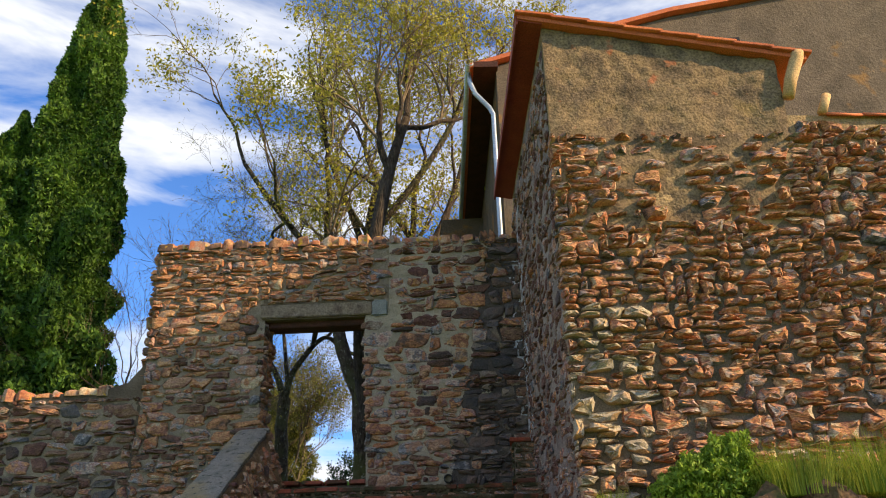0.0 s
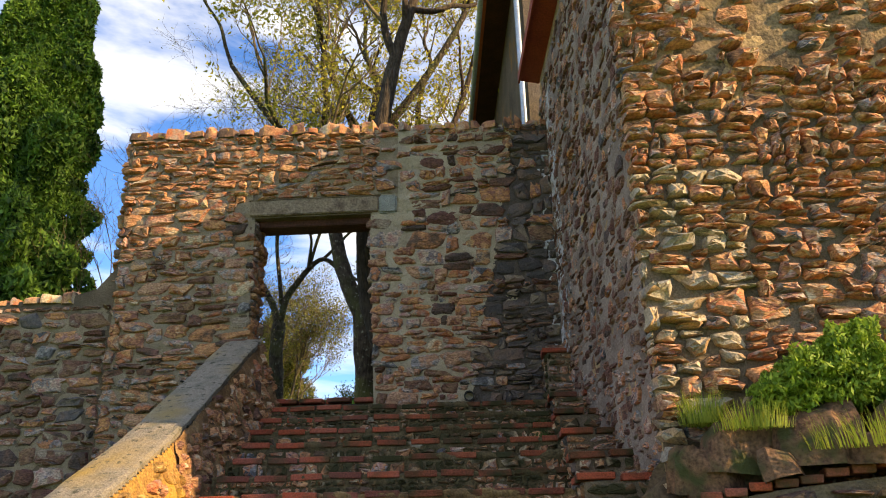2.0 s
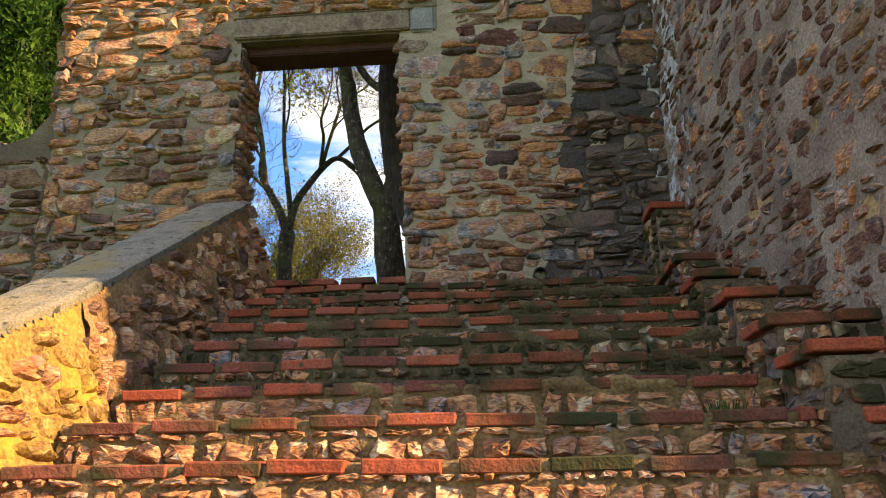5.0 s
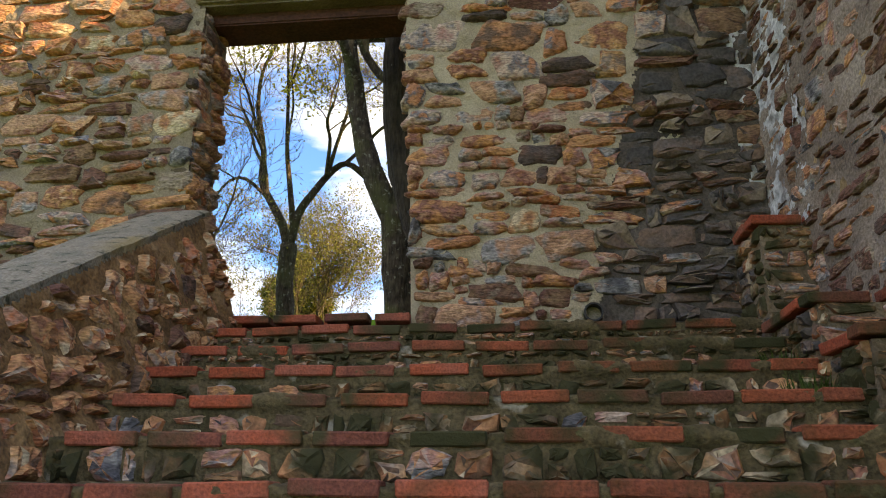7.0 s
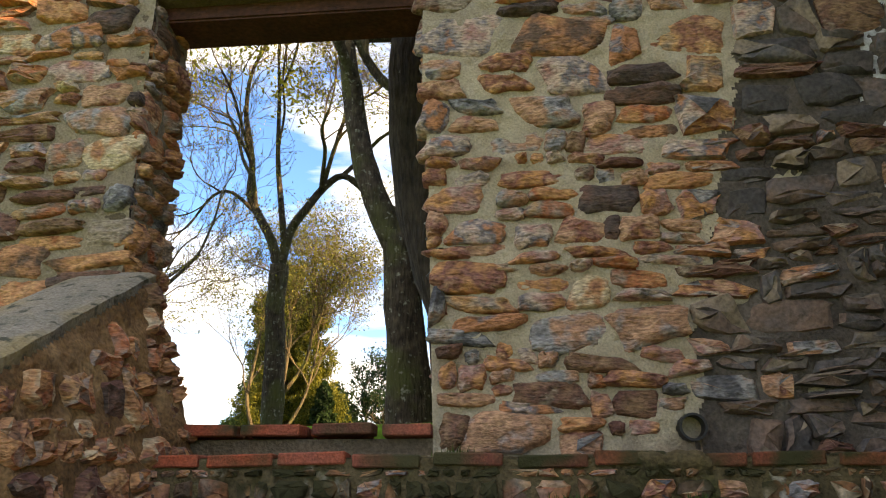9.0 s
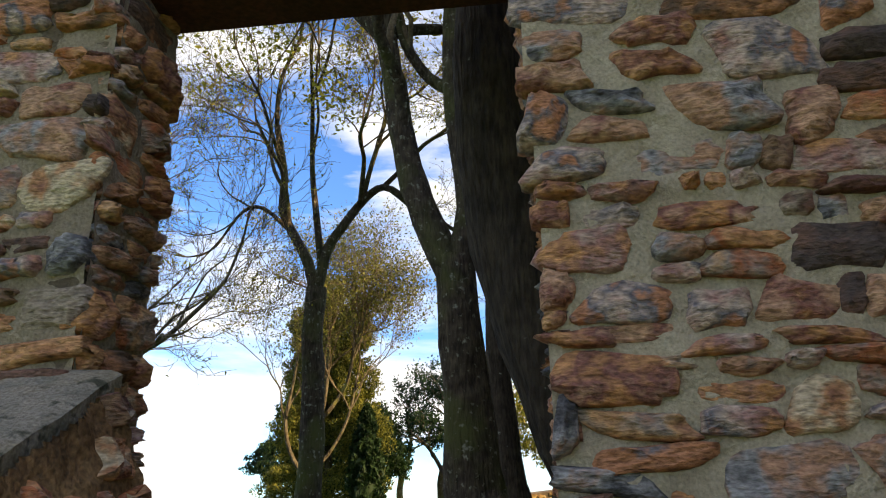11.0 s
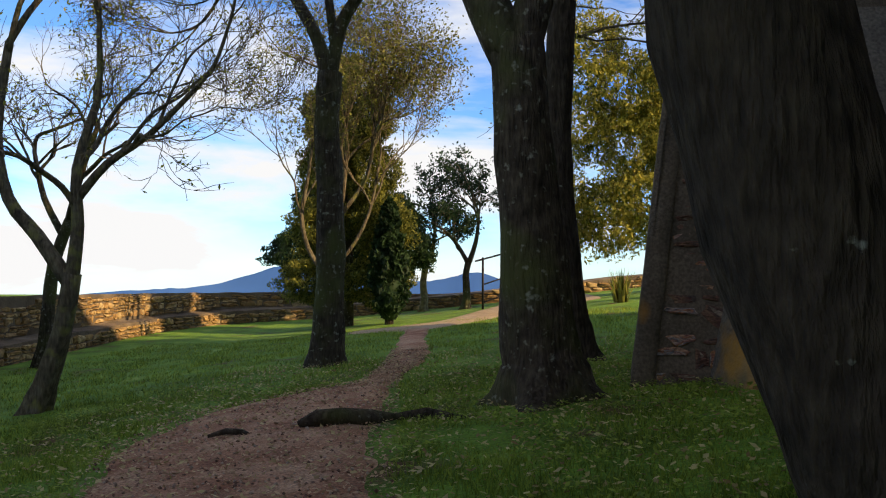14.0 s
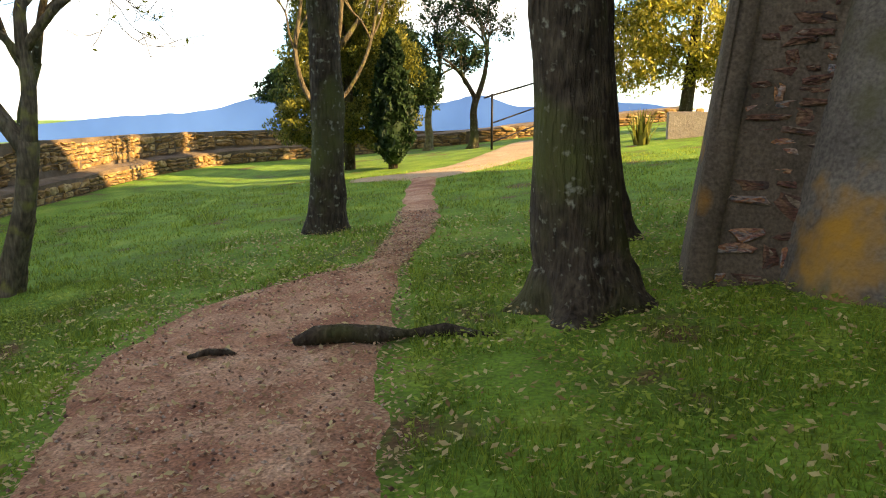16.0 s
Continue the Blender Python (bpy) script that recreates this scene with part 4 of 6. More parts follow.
for a in range(NU + 1):
    for b in range(NZ + 1):
        u = 2.62 * a / NU
        z0 = 1.75
        z = z0 + (roof_z(u) - 0.07 - z0) * b / NZ
        o = 0.030 + 0.030 * noise.noise((u * 2.2, z * 2.2, 1)) + 0.022 * noise.noise((u * 7, z * 9, 2)) + 0.012 * noise.noise((u * 22, z * 26, 3))
        if z < 2.6:
            o -= 0.05 * (2.6 - z) / 0.85
        pl_v.append(bl(u, 0, z) + Vector((UY, -UX, 0)) * o)
for a in range(NU):
    for b in range(NZ):
        q = a * (NZ + 1) + b
        pl_f.append((q, q + NZ + 1, q + NZ + 2, q + 1))
part("rough_plaster", mesh("rough_plaster", pl_v, pl_f, m_plaster, True), house, "crumbling ochre-brown plaster")
m_side = material("pinkish_mortar", [(0.3, (0.13, 0.10, 0.085)), (0.5, (0.22, 0.175, 0.145)), (0.7, (0.30, 0.25, 0.21)), (0.8, (0.15, 0.11, 0.09))], 2.0, 0.95, 1.0, 60, mottle=0.35)
HL = plane_frame(bl(0, 0, 0), (UY, -UX, 0), (0, 0, 1), (-UX, -UY, 0))
lay(house, courses(-4.2, -0.02, -1.6, 4.2, 0.08, 0.20, 0.1, 0.30, 0.03, 0.05, 103, lambda a, b, ln, h: (a * 3.9 + b * 6.1) % 1.0 < 0.86 and b < 4.3), HL,
    lambda a, b, r: m_purple if r.random() < 0.65 else m_stone, (0.012, 0.04), near=lambda p: p.z < 2.0, limit=300, seed=104)
skin("side_pointing", HL, -3.9, -0.05, -1.6, 4.3, 0.025, 0.010, 0.018, m_side, house, "pinkish grey lime pointing", None, 41)
skin("limewash_run", HL, -3.85, -3.0, 0.2, 3.9, 0.014, 0.013, 0.014, m_lime, house, "pale limewash run", lambda u, w: abs(u + 3.50) < 0.24 + 0.22 * noise.noise((u * 2, w * 1.7, 3)) + 0.22 * noise.noise((u * 11, w * 9, 5)) + 0.2 * noise.noise((u * 26, w * 22, 6)), 42)
# tiled verge and roof
roof_parts = part("roof_deck", mesh("roof_deck", [bl(u, v, roof_z(u) + dz) for dz in (-0.055, -0.0) for u, v in ((-0.28, -0.12), (2.95, -0.12), (2.95, 4.2), (-0.28, 4.2))], [(0, 1, 2, 3)[::-1], (4, 5, 6, 7), (0, 1, 5, 4), (1, 2, 6, 5), (2, 3, 7, 6), (3, 0, 4, 7)], m_tile), house, "clay tile roof")
part("left_fascia", mesh("left_fascia", [bl(u, v, z) for u in (-0.30, -0.275) for v, z in ((-0.10, roof_z(-0.3) - 0.13), (-0.10, roof_z(-0.3) + 0.01), (4.2, roof_z(-0.3) + 0.01), (4.2, roof_z(-0.3) - 0.13))], [(0, 1, 2, 3), (7, 6, 5, 4), (0, 4, 5, 1), (1, 5, 6, 2), (2, 6, 7, 3), (3, 7, 4, 0)], m_red), house, "dark red painted eave board")
part("soffit", mesh("soffit", [bl(u, v, roof_z(u) - 0.075 + dz) for dz in (0, 0.015) for u, v in ((-0.275, -0.10), (0.0, -0.10), (0.0, 4.2), (-0.275, 4.2))], [(0, 1, 2, 3)[::-1], (4, 5, 6, 7), (0, 1, 5, 4), (1, 2, 6, 5), (2, 3, 7, 6), (3, 0, 4, 7)], m_red), house, "dark red soffit boards")


def cover_tile(L=0.42, r0=0.085, r1=0.07, th=0.012):
    v, f, n = [], [], 8
    for x, r in ((0, r0), (L, r1)):
        for rr in (r, r - th):
            for s in range(n + 1):
                t = math.pi * s / n
                v.append((x, rr * math.cos(t), rr * math.sin(t) * 0.8))
    w = n + 1
    for s in range(n):
        f.append((s, s + 1, 2 * w + s + 1, 2 * w + s))
        f.append((w + s + 1, w + s, 3 * w + s, 3 * w + s + 1))
        f.append((s + 1, s, w + s, w + s + 1))
        f.append((2 * w + s, 2 * w + s + 1, 3 * w + s + 1, 3 * w + s))
    f += [(0, 2 * w, 3 * w, w), (n, w + n, 3 * w + n, 2 * w + n)]
    return mesh("tile", v, f, m_tile, True)


for j in range(8):
    u = -0.31 + j * 0.41
    part("verge_tile", boxes("verge_tile", [(0, -0.17, -0.018, 0.45, 0.10, 0.020)], m_tile, 0.006), house, m=BM @ pose(u, 0, roof_z(u) + 0.012, 0, math.degrees(math.atan(0.20)) - 2.8, 0))
TILE = cover_tile()
slope = math.degrees(math.atan(0.20))
for row in range(4):
    for j in range(8):
        u = -0.30 + j * 0.40
        m = BM @ pose(u, -0.06 + row * 0.22, roof_z(u) + 0.005, 0, slope - 2.5, 0)
        part("tile", TILE, house, m=m)
# clay gutter spout at the low end of the roof
gv1, gf1 = tube([bl(2.86, -0.10, 3.98), bl(2.84, -0.10, 3.90), bl(2.72, -0.10, 3.62), bl(2.66, -0.08, 3.40)], [0.085, 0.075, 0.07, 0.065], 12)
part("clay_downpipe", mesh("clay_downpipe", gv1, gf1, m_clay_pale, True), house, "pale clay downpipe elbow")
for j in range(6):
    u = 3.05 + j * 0.42
    part("tile", TILE, house, m=BM @ pose(u, 0.02, 3.19 - 0.028 * (u - 2.6), 0, 1.5, 0))
gv1, gf1 = tube([bl(3.02, -0.02, 3.22), bl(3.12, -0.02, 3.46)], [0.05, 0.05], 10)
part("clay_vent", mesh("clay_vent", gv1, gf1, m_clay_pale, True), house, "short tilted clay vent pipe")

# house with a zinc gutter behind the wall, and its buttressed foot by the lawn
rear = thing("rear_house", "old rendered house beside the lawn with zinc gutter", "building", (3.5, 0.75, 0))
RM = plane_frame((0, 0, 0), (UX, UY, 0), (-UY, UX, 0), (0, 0, 1))


def rl(u, v, z):
    return RM @ Vector((u, v, z))


def slab(name, u0, u1, v0, v1, z0, z1, mat, fm, lean=0.0):
    v = [fm @ Vector((u + (lean * (z - z0) if u == u0 else 0), w + (lean * (z - z0) if w == v0 else 0), z)) for z in (z0, z1) for u, w in ((u0, v0), (u1, v0), (u1, v1), (u0, v1))]
    return mesh(name, v, [(0, 3, 2, 1), (4, 5, 6, 7), (0, 1, 5, 4), (1, 2, 6, 5), (2, 3, 7, 6), (3, 0, 4, 7)], mat)


gp = [(0, -0.6), (9.5, -0.6), (9.5, 9.75), (3.4, 8.52), (2.0, 8.10), (0, 7.42)]
n6 = len(gp)
part("house_wall", mesh("house_wall", [rl(u, v, z) for v in (0, 9.5) for u, z in gp], [tuple(range(n6)), tuple(range(2 * n6 - 1, n6 - 1, -1))] + [(k, k + n6, (k + 1) % n6 + n6, (k + 1) % n6) for k in range(n6)], m_grey_render), rear, "ochre rendered stone wall with a gable")
# No opening is cut: a near-black block paints the hole's shade.
part("putlog_hole", mesh("putlog_hole", [rl(u, -0.01 + d, z) for d in (0, 0.1) for u, z in ((4.30, 7.70), (4.62, 7.70), (4.60, 8.0), (4.32, 7.98))], [(0, 1, 2, 3), (4, 7, 6, 5), (0, 4, 5, 1), (1, 5, 6, 2), (2, 6, 7, 3), (3, 7, 4, 0)], m_black), rear, "hole left by a missing stone, its shade painted black")
part("eave", slab("eave", -0.42, 0.02, -0.15, 9.6, 7.30, 7.42, m_wood_dark, RM), rear, "dark boarded eave")
rp = [(-0.48, 7.30), (2.0, 8.13), (3.4, 8.55), (9.6, 9.80)]
part("verge", mesh("verge", [rl(u, v, z + d) for d in (0.0, 0.09) for v in (-0.14, 9.7) for u, z in rp], [f for k in range(3) for f in ((k, k + 1, k + 5, k + 4), (8 + k, 12 + k, 13 + k, 9 + k), (k, 8 + k, 9 + k, k + 1), (4 + k, 5 + k, 13 + k, 12 + k))] + [(0, 4, 12, 8), (3, 11, 15, 7)], m_tile), rear, "old clay tile roof")
gvv, gff = [], []
for v in (-0.18, 9.6):
    for rr in (0.075, 0.066):
        for q in range(9):
            t = math.pi + math.pi * q / 8
            gvv.append(rl(-0.50 + rr * math.cos(t), v, 7.38 + rr * math.sin(t)))
for q in range(8):
    gff += [(q, q + 1, 18 + q + 1, 18 + q), (9 + q + 1, 9 + q, 27 + q, 27 + q + 1), (q + 1, q, 9 + q, 9 + q + 1)]
part("gutter", mesh("gutter", gvv, gff, m_zinc, True), rear, "half-round zinc gutter")
tv, tf = tube([rl(-0.50, 0.05, 7.30), rl(-0.49, 0.05, 7.10), rl(-0.40, 0.05, 6.85), rl(-0.16, 0.05, 6.55), rl(-0.09, 0.05, 6.40), rl(-0.07, 0.05, 3.0), rl(-0.07, 0.05, 0.2)], [0.045] * 7, 10)
part("downpipe", mesh("downpipe", tv, tf, m_zinc, True), rear, "grey zinc downpipe with an elbow")

tower = thing("buttress", "battered old stone buttress with patched render", "buttress", (1.9, 5.8, 0.05))
ty = 5.62 - 5.8
part("buttress_body", slab("buttress_body", -0.72, 1.5, ty, 0.42, -0.2, 7.0, m_grey_render, Matrix(), 0.125), tower, "grey weathered render")


def on_face(x, z, out=0.0):
    """A place on the battered front of the buttress."""
    return Vector((x, ty + 0.125 * (z + 0.2) - out, z))


FACE = plane_frame(on_face(0, 0), (1, 0, 0), Vector((0, 0.125, 1)).normalized(), Vector((0, -1, 0.125)).normalized())
ev, ef = [], []
for k in range(13):
    z = -0.15 + k * 0.5
    x = -0.72 + 0.125 * (z + 0.2)
    for dx, o in ((-0.03, -0.1), (-0.03, 0.035), (0.03, 0.055), (0.13, 0.05), (0.15, -0.02)):
        ev.append(on_face(x + dx + 0.012 * noise.noise((0, 0, z * 3)), z, o))
for k in range(12):
    for q in range(4):
        a = k * 5 + q
        ef.append((a, a + 1, a + 6, a + 5))
part("edge_strip", mesh("edge_strip", ev, ef, m_grey_render, True), tower, "smooth grey corner render")
lay(tower, [(x, z, l * 1.0, h, t) for x, z, l, h, t in courses(-0.56, 0.15, 0.0, 2.3, 0.05, 0.2, 0.09, 0.34, 0.025, 0.04, 801, lambda a, b, ln, h: -0.60 + 0.125 * b + ln / 2 < a < 0.22 + 0.22 * max(0, b - 0.9) and (a * 5.1 + b * 3.3) % 1 < 0.95)],
    Matrix.Translation(tower.location) @ FACE, lambda a, b, r: m_purple if r.random() < 0.7 else m_stone, (0.012, 0.04), near=lambda p: True, limit=60, seed=802)
skin("buttress_pointing", Matrix.Translation(tower.location) @ FACE, -0.60, 0.55, 0.0, 2.6, 0.02, 0.014, 0.018, m_grey_render, tower, "grey render worn off the stones", lambda u, w: -0.60 + 0.125 * w < u, 51)
# swelling render at the foot
m_swell = material("stained_render", [(0.3, (0.095, 0.085, 0.075)), (0.5, (0.16, 0.145, 0.125)), (0.7, (0.12, 0.105, 0.09))], 1.6, 0.95, 0.9, 40, stain=[((0.10, 0.10, 0.05), 2.0, 0.55, 0.7)])
ns, ls = m_swell.node_tree.nodes, m_swell.node_tree.links
s_geo = ns.new("ShaderNodeNewGeometry")
s_dist = ns.new("ShaderNodeVectorMath")
s_dist.operation = "DISTANCE"
s_dist.inputs[1].default_value = (1.96, 5.22, 0.45)
ls.new(s_geo.outputs["Position"], s_dist.inputs[0])
s_noise = ns.new("ShaderNodeTexNoise")
s_noise.inputs["Scale"].default_value = 6.0
ls.new(s_geo.outputs["Position"], s_noise.inputs["Vector"])
s_sum = ns.new("ShaderNodeMath")
s_sum.operation = "MULTIPLY_ADD"
s_sum.inputs[1].default_value = 0.75
ls.new(s_noise.outputs["Fac"], s_sum.inputs[0])
ls.new(s_dist.outputs["Value"], s_sum.inputs[2])
s_map = ns.new("ShaderNodeMapRange")
s_map.inputs["From Min"].default_value, s_map.inputs["From Max"].default_value = 0.80, 0.46
ls.new(s_sum.outputs[0], s_map.inputs["Value"])
s_mix = ns.new("ShaderNodeMixRGB")
s_mix.inputs["Color2"].default_value = (0.36, 0.19, 0.03, 1)
ls.new(s_map.outputs["Result"], s_mix.inputs["Fac"])
s_base = ns["Principled BSDF"].inputs["Base Color"]
ls.new(s_base.links[0].from_socket, s_mix.inputs["Color1"])
ls.new(s_mix.outputs["Color"], s_base)
sv, sf = [], []
for k in range(15):
    z = -0.15 + k * 0.22
    for q in range(15):
        t = math.pi * q / 14
        rad = 1.17 - 0.20 * z
        px, py = 1.0 - math.cos(t) * rad, -math.sin(t) * 0.95 * max(0.10, 1 - z / 3.6)
        sv.append((px * (1 + 0.03 * noise.noise((q * 0.7, z * 2, 1))), ty + 0.125 * (z + 0.2) + 0.03 + py * (1 + 0.10 * noise.noise((q * 0.5, z * 1.7, 5))), z))
for k in range(14):
    for q in range(14):
        a = k * 15 + q
        sf.append((a, a + 1, a + 16, a + 15))
part("swollen_render", mesh("swollen_render", sv, sf, m_swell, True), tower, "bulging grey render with an ochre stain")
for row in range(22):
    for col in range(1 if row % 2 else 2):
        x = 0.06 + (0.14 if row % 2 else 0.0) + col * 0.15
        part("brick", BRICKS[row % 8], tower, m=FACE @ pose(x + 0.40, 2.15 + row * 0.062, 0.0, 0, 0, 0) @ Matrix.Diagonal((0.55 if row % 2 == 0 else 0.95, 0.42, 1, 1)) @ Matrix.Rotation(math.radians(90), 4, "X") @ Matrix.Diagonal((1, 0.4, 2.0, 1)))



# ---- trees ----
def grow(points, radius, r, depth, out, tips, spread_a=0.6, taper=0.62, kids=(3, 4), length=None, droop=0.0, up=0.15):
    """Adds a limb along points to out, and its branches."""
    n = len(points)
    radii = [radius * (1 - (1 - taper * 0.75) * k / (n - 1)) for k in range(n)]
    out.append((points, radii, depth))
    if depth == 0:
        tips.append(points)
        return
    length = length or sum((points[k + 1] - points[k]).length for k in range(n - 1))
    count = int(r.integers(kids[0], kids[1] + 1))
    for c in range(count):
        f = 1.0 if c == 0 else r.uniform(0.35, 0.97)
        k = min(int(f * (n - 1)), n - 2)
        p = points[k].lerp(points[k + 1], f * (n - 1) - k) if c else points[-1]
        d = (points[k + 1] - points[k]).normalized()
        side_v = Vector(r.normal(size=3))
        side_v = (side_v - d * side_v.dot(d)).normalized()
        a = r.uniform(0.5, 1.2) * spread_a if c else r.uniform(0.1, 0.4) * spread_a
        v = (d * math.cos(a) + side_v * math.sin(a) + Vector((0, 0, up))).normalized()
        L = length * r.uniform(0.55, 0.8)
        pts, q = [p.copy()], p.copy()
        seg = 4 if depth > 1 else 3
        for s in range(seg):
            v = (v + Vector(r.normal(size=3)) * 0.26 + Vector((0, 0, up * 0.3 - droop * (3 - min(depth, 3))))).normalized()
            q = q + v * L / seg
            pts.append(q.copy())
        rr = radii[k] * (r.uniform(0.5, 0.68) if c else 0.72)
        grow(pts, max(rr, 0.004), r, depth - 1, out, tips, spread_a, taper, kids, L, droop, up)


def leaves_on(tips, r, per, size, spread=0.12):
    pts = []
    for t in tips:
        for _ in range(per):
            k = r.integers(0, len(t) - 1)
            p = t[k].lerp(t[k + 1], r.random())
            pts.append(np.array(p) + r.normal(size=3) * spread)
    if not pts:
        return np.zeros((0, 3))
    pts = np.array(pts)
    n = len(pts)
    a, b = r.normal(size=(n, 3)), r.normal(size=(n, 3))
    a /= np.linalg.norm(a, axis=1)[:, None]
    b -= (a * b).sum(1)[:, None] * a
    b /= np.linalg.norm(b, axis=1)[:, None]
    s = size * r.uniform(0.6, 1.4, (n, 1))
    return np.stack([pts - a * s, pts + b * s * 0.45, pts + a * s, pts - b * s * 0.45], 1).reshape(-1, 3)


def tree(name, label, base, limbs, seed, bark, leaf, depth=4, per=6, size=0.03, flare=1.35, group="", twig=None, spread_a=0.6, kids=(3, 4), droop=0.0, up=0.15, spread=0.12):
    """limbs: lists of (points relative to the base, radius, grows)."""
    r = np.random.default_rng(seed)
    ob = thing(name, label, "tree", base, group)
    fat, thin, tips = [], [], []
    for pts, radius, g in limbs:
        pts = [Vector(p) for p in pts]
        if g:
            out = []
            grow(pts, radius, r, depth, out, tips, spread_a, 0.7, kids, min(sum((pts[k + 1] - pts[k]).length for k in range(len(pts) - 1)), 3.0), droop, up)
            fat += [(p, q) for p, q, d in out if d >= depth - 1]
            thin += [(p, q) for p, q, d in out if d < depth - 1]
        else:
            d = (pts[1] - pts[0]) / max((pts[1] - pts[0]).z, 0.1)
            pts = [pts[0] - d * 0.3, pts[0] - d * 0.02, pts[0] + d * 0.14, pts[0] + d * 0.34] + [p for p in pts[1:] if p.z - pts[0].z > 0.42]
            n = len(pts)
            tall = pts[-1].z - pts[1].z
            fat.append((pts, [radius * (1 + (flare - 1) * 1.3 * math.exp(-max(p.z - pts[1].z, -0.1) / 0.22)) * (1 - 0.25 * max(0, p.z - pts[1].z) / tall) for p in pts]))
    v, f = [], []
    for p, q in fat:
        # smooth the centre line
        P, Q = [], []
        for k in range(len(p) - 1):
            for s in range(3):
                t = s / 3
                p0, p1, p2, p3 = p[max(k - 1, 0)], p[k], p[k + 1], p[min(k + 2, len(p) - 1)]
                P.append(0.5 * (2 * p1 + (p2 - p0) * t + (2 * p0 - 5 * p1 + 4 * p2 - p3) * t * t + (3 * p1 - p0 - 3 * p2 + p3) * t ** 3))
                Q.append(q[k] + (q[k + 1] - q[k]) * t)
        P.append(p[-1])
        Q.append(q[-1])
        tv, tf = tube(P, Q, 22 if Q[0] > 0.1 else 7)
        if Q[0] > 0.1:
            tv = [x + (x - P[min(i // 22, len(P) - 1)]) * (0.14 * noise.noise(x * 3.1 + Vector((seed, 0, 0))) + 0.12 * noise.noise(Vector((x.x * 16, x.y * 16, x.z * 3))) + 0.30 * math.exp(-max(x.z, 0) / 0.2) * math.sin(2 * math.pi * (i % 22) / 22 * 4 + seed)) for i, x in enumerate(tv)]
        f += [tuple(i + len(v) for i in g) for g in tf]
        v += tv
    part("trunk", mesh("trunk", v, f, bark, True), ob)
    v, f = [], []
    for p, q in thin:
        tv, tf = tube(p, q, 4 if q[0] > 0.012 else 3, False)
        f += [tuple(i + len(v) for i in g) for g in tf]
        v += tv
    if v:
        part("twig_work", mesh("twig_work", v, f, twig or m_twig, True), ob, "fine bare branches", kind="stuff")
    if per:
        part("foliage", polys("leaves", leaves_on(tips, r, per, size, spread), 4, leaf), ob, "small fresh leaves", kind="stuff")
    return ob


def crown(r, n, size, shape):
    """n leaf tufts spread by shape(r, n) as quads."""
    pts = shape(r, n)
    a, b = r.normal(size=(n, 3)), r.normal(size=(n, 3))
    a[:, 2] += 0.9
    a /= np.linalg.norm(a, axis=1)[:, None]
    b -= (a * b).sum(1)[:, None] * a
    b /= np.linalg.norm(b, axis=1)[:, None]
    s = size * r.uniform(0.5, 1.5, (n, 1))
    return np.stack([pts - a * s, pts + b * s * 0.4, pts + a * s * 1.1, pts - b * s * 0.4], 1).reshape(-1, 3)


def cypress(label, base, height, radius, seed, n=26000, size=0.07, leaf=None, group="", power=2.3):
    r = np.random.default_rng(seed)
    ob = thing("cypress", label, "tree", base, group)
    tv, tf = tube([Vector((0, 0, -0.1)), Vector((0, 0, height * 0.5)), Vector((0, 0, height * 0.95))], [radius * 0.22, radius * 0.14, 0.02], 10)
    part("trunk", mesh("trunk", tv, tf, m_bark_d, True), ob)
    lobes = [(r.uniform(0, 2 * math.pi), r.uniform(0.05, 0.95), r.uniform(0.8, 1.6)) for _ in range(150)]

    def shape(r, n):
        t = r.random(n) ** 0.8
        th = r.uniform(0, 2 * math.pi, n)
        prof = np.minimum(1, (t / 0.10) ** 0.6) * (1 - t ** power) ** 0.8
        bulge = np.zeros(n)
        for a0, t0, w in lobes:
            da = np.angle(np.exp(1j * (th - a0)))
            bulge = np.maximum(bulge, np.exp(-(da / (0.26 * w)) ** 2 - ((t - t0) / (0.035 * w)) ** 2))
        rr = radius * prof * (0.52 + 0.56 * bulge) * (1 - 0.28 * r.random(n) ** 2.5)
        return np.stack([rr * np.cos(th), rr * np.sin(th), height * (0.03 + 0.97 * t) + 0.15 * bulge], 1)

    part("crown", polys("crown", crown(r, n, size, shape), 4, leaf or m_leaf_c), ob, "dense dark green foliage")
    # dark inner body that closes the foliage, inner shade put into its leaf colour
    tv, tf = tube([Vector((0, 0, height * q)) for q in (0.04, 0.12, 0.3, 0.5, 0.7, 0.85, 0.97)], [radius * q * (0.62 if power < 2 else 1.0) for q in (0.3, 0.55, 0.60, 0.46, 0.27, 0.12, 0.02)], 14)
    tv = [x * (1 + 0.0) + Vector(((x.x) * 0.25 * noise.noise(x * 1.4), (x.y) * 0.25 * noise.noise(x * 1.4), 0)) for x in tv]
    part("inner_foliage", mesh("inner_foliage", tv, tf, m_leaf_d, True), ob, "inner foliage with shade put into its colour")
    return ob


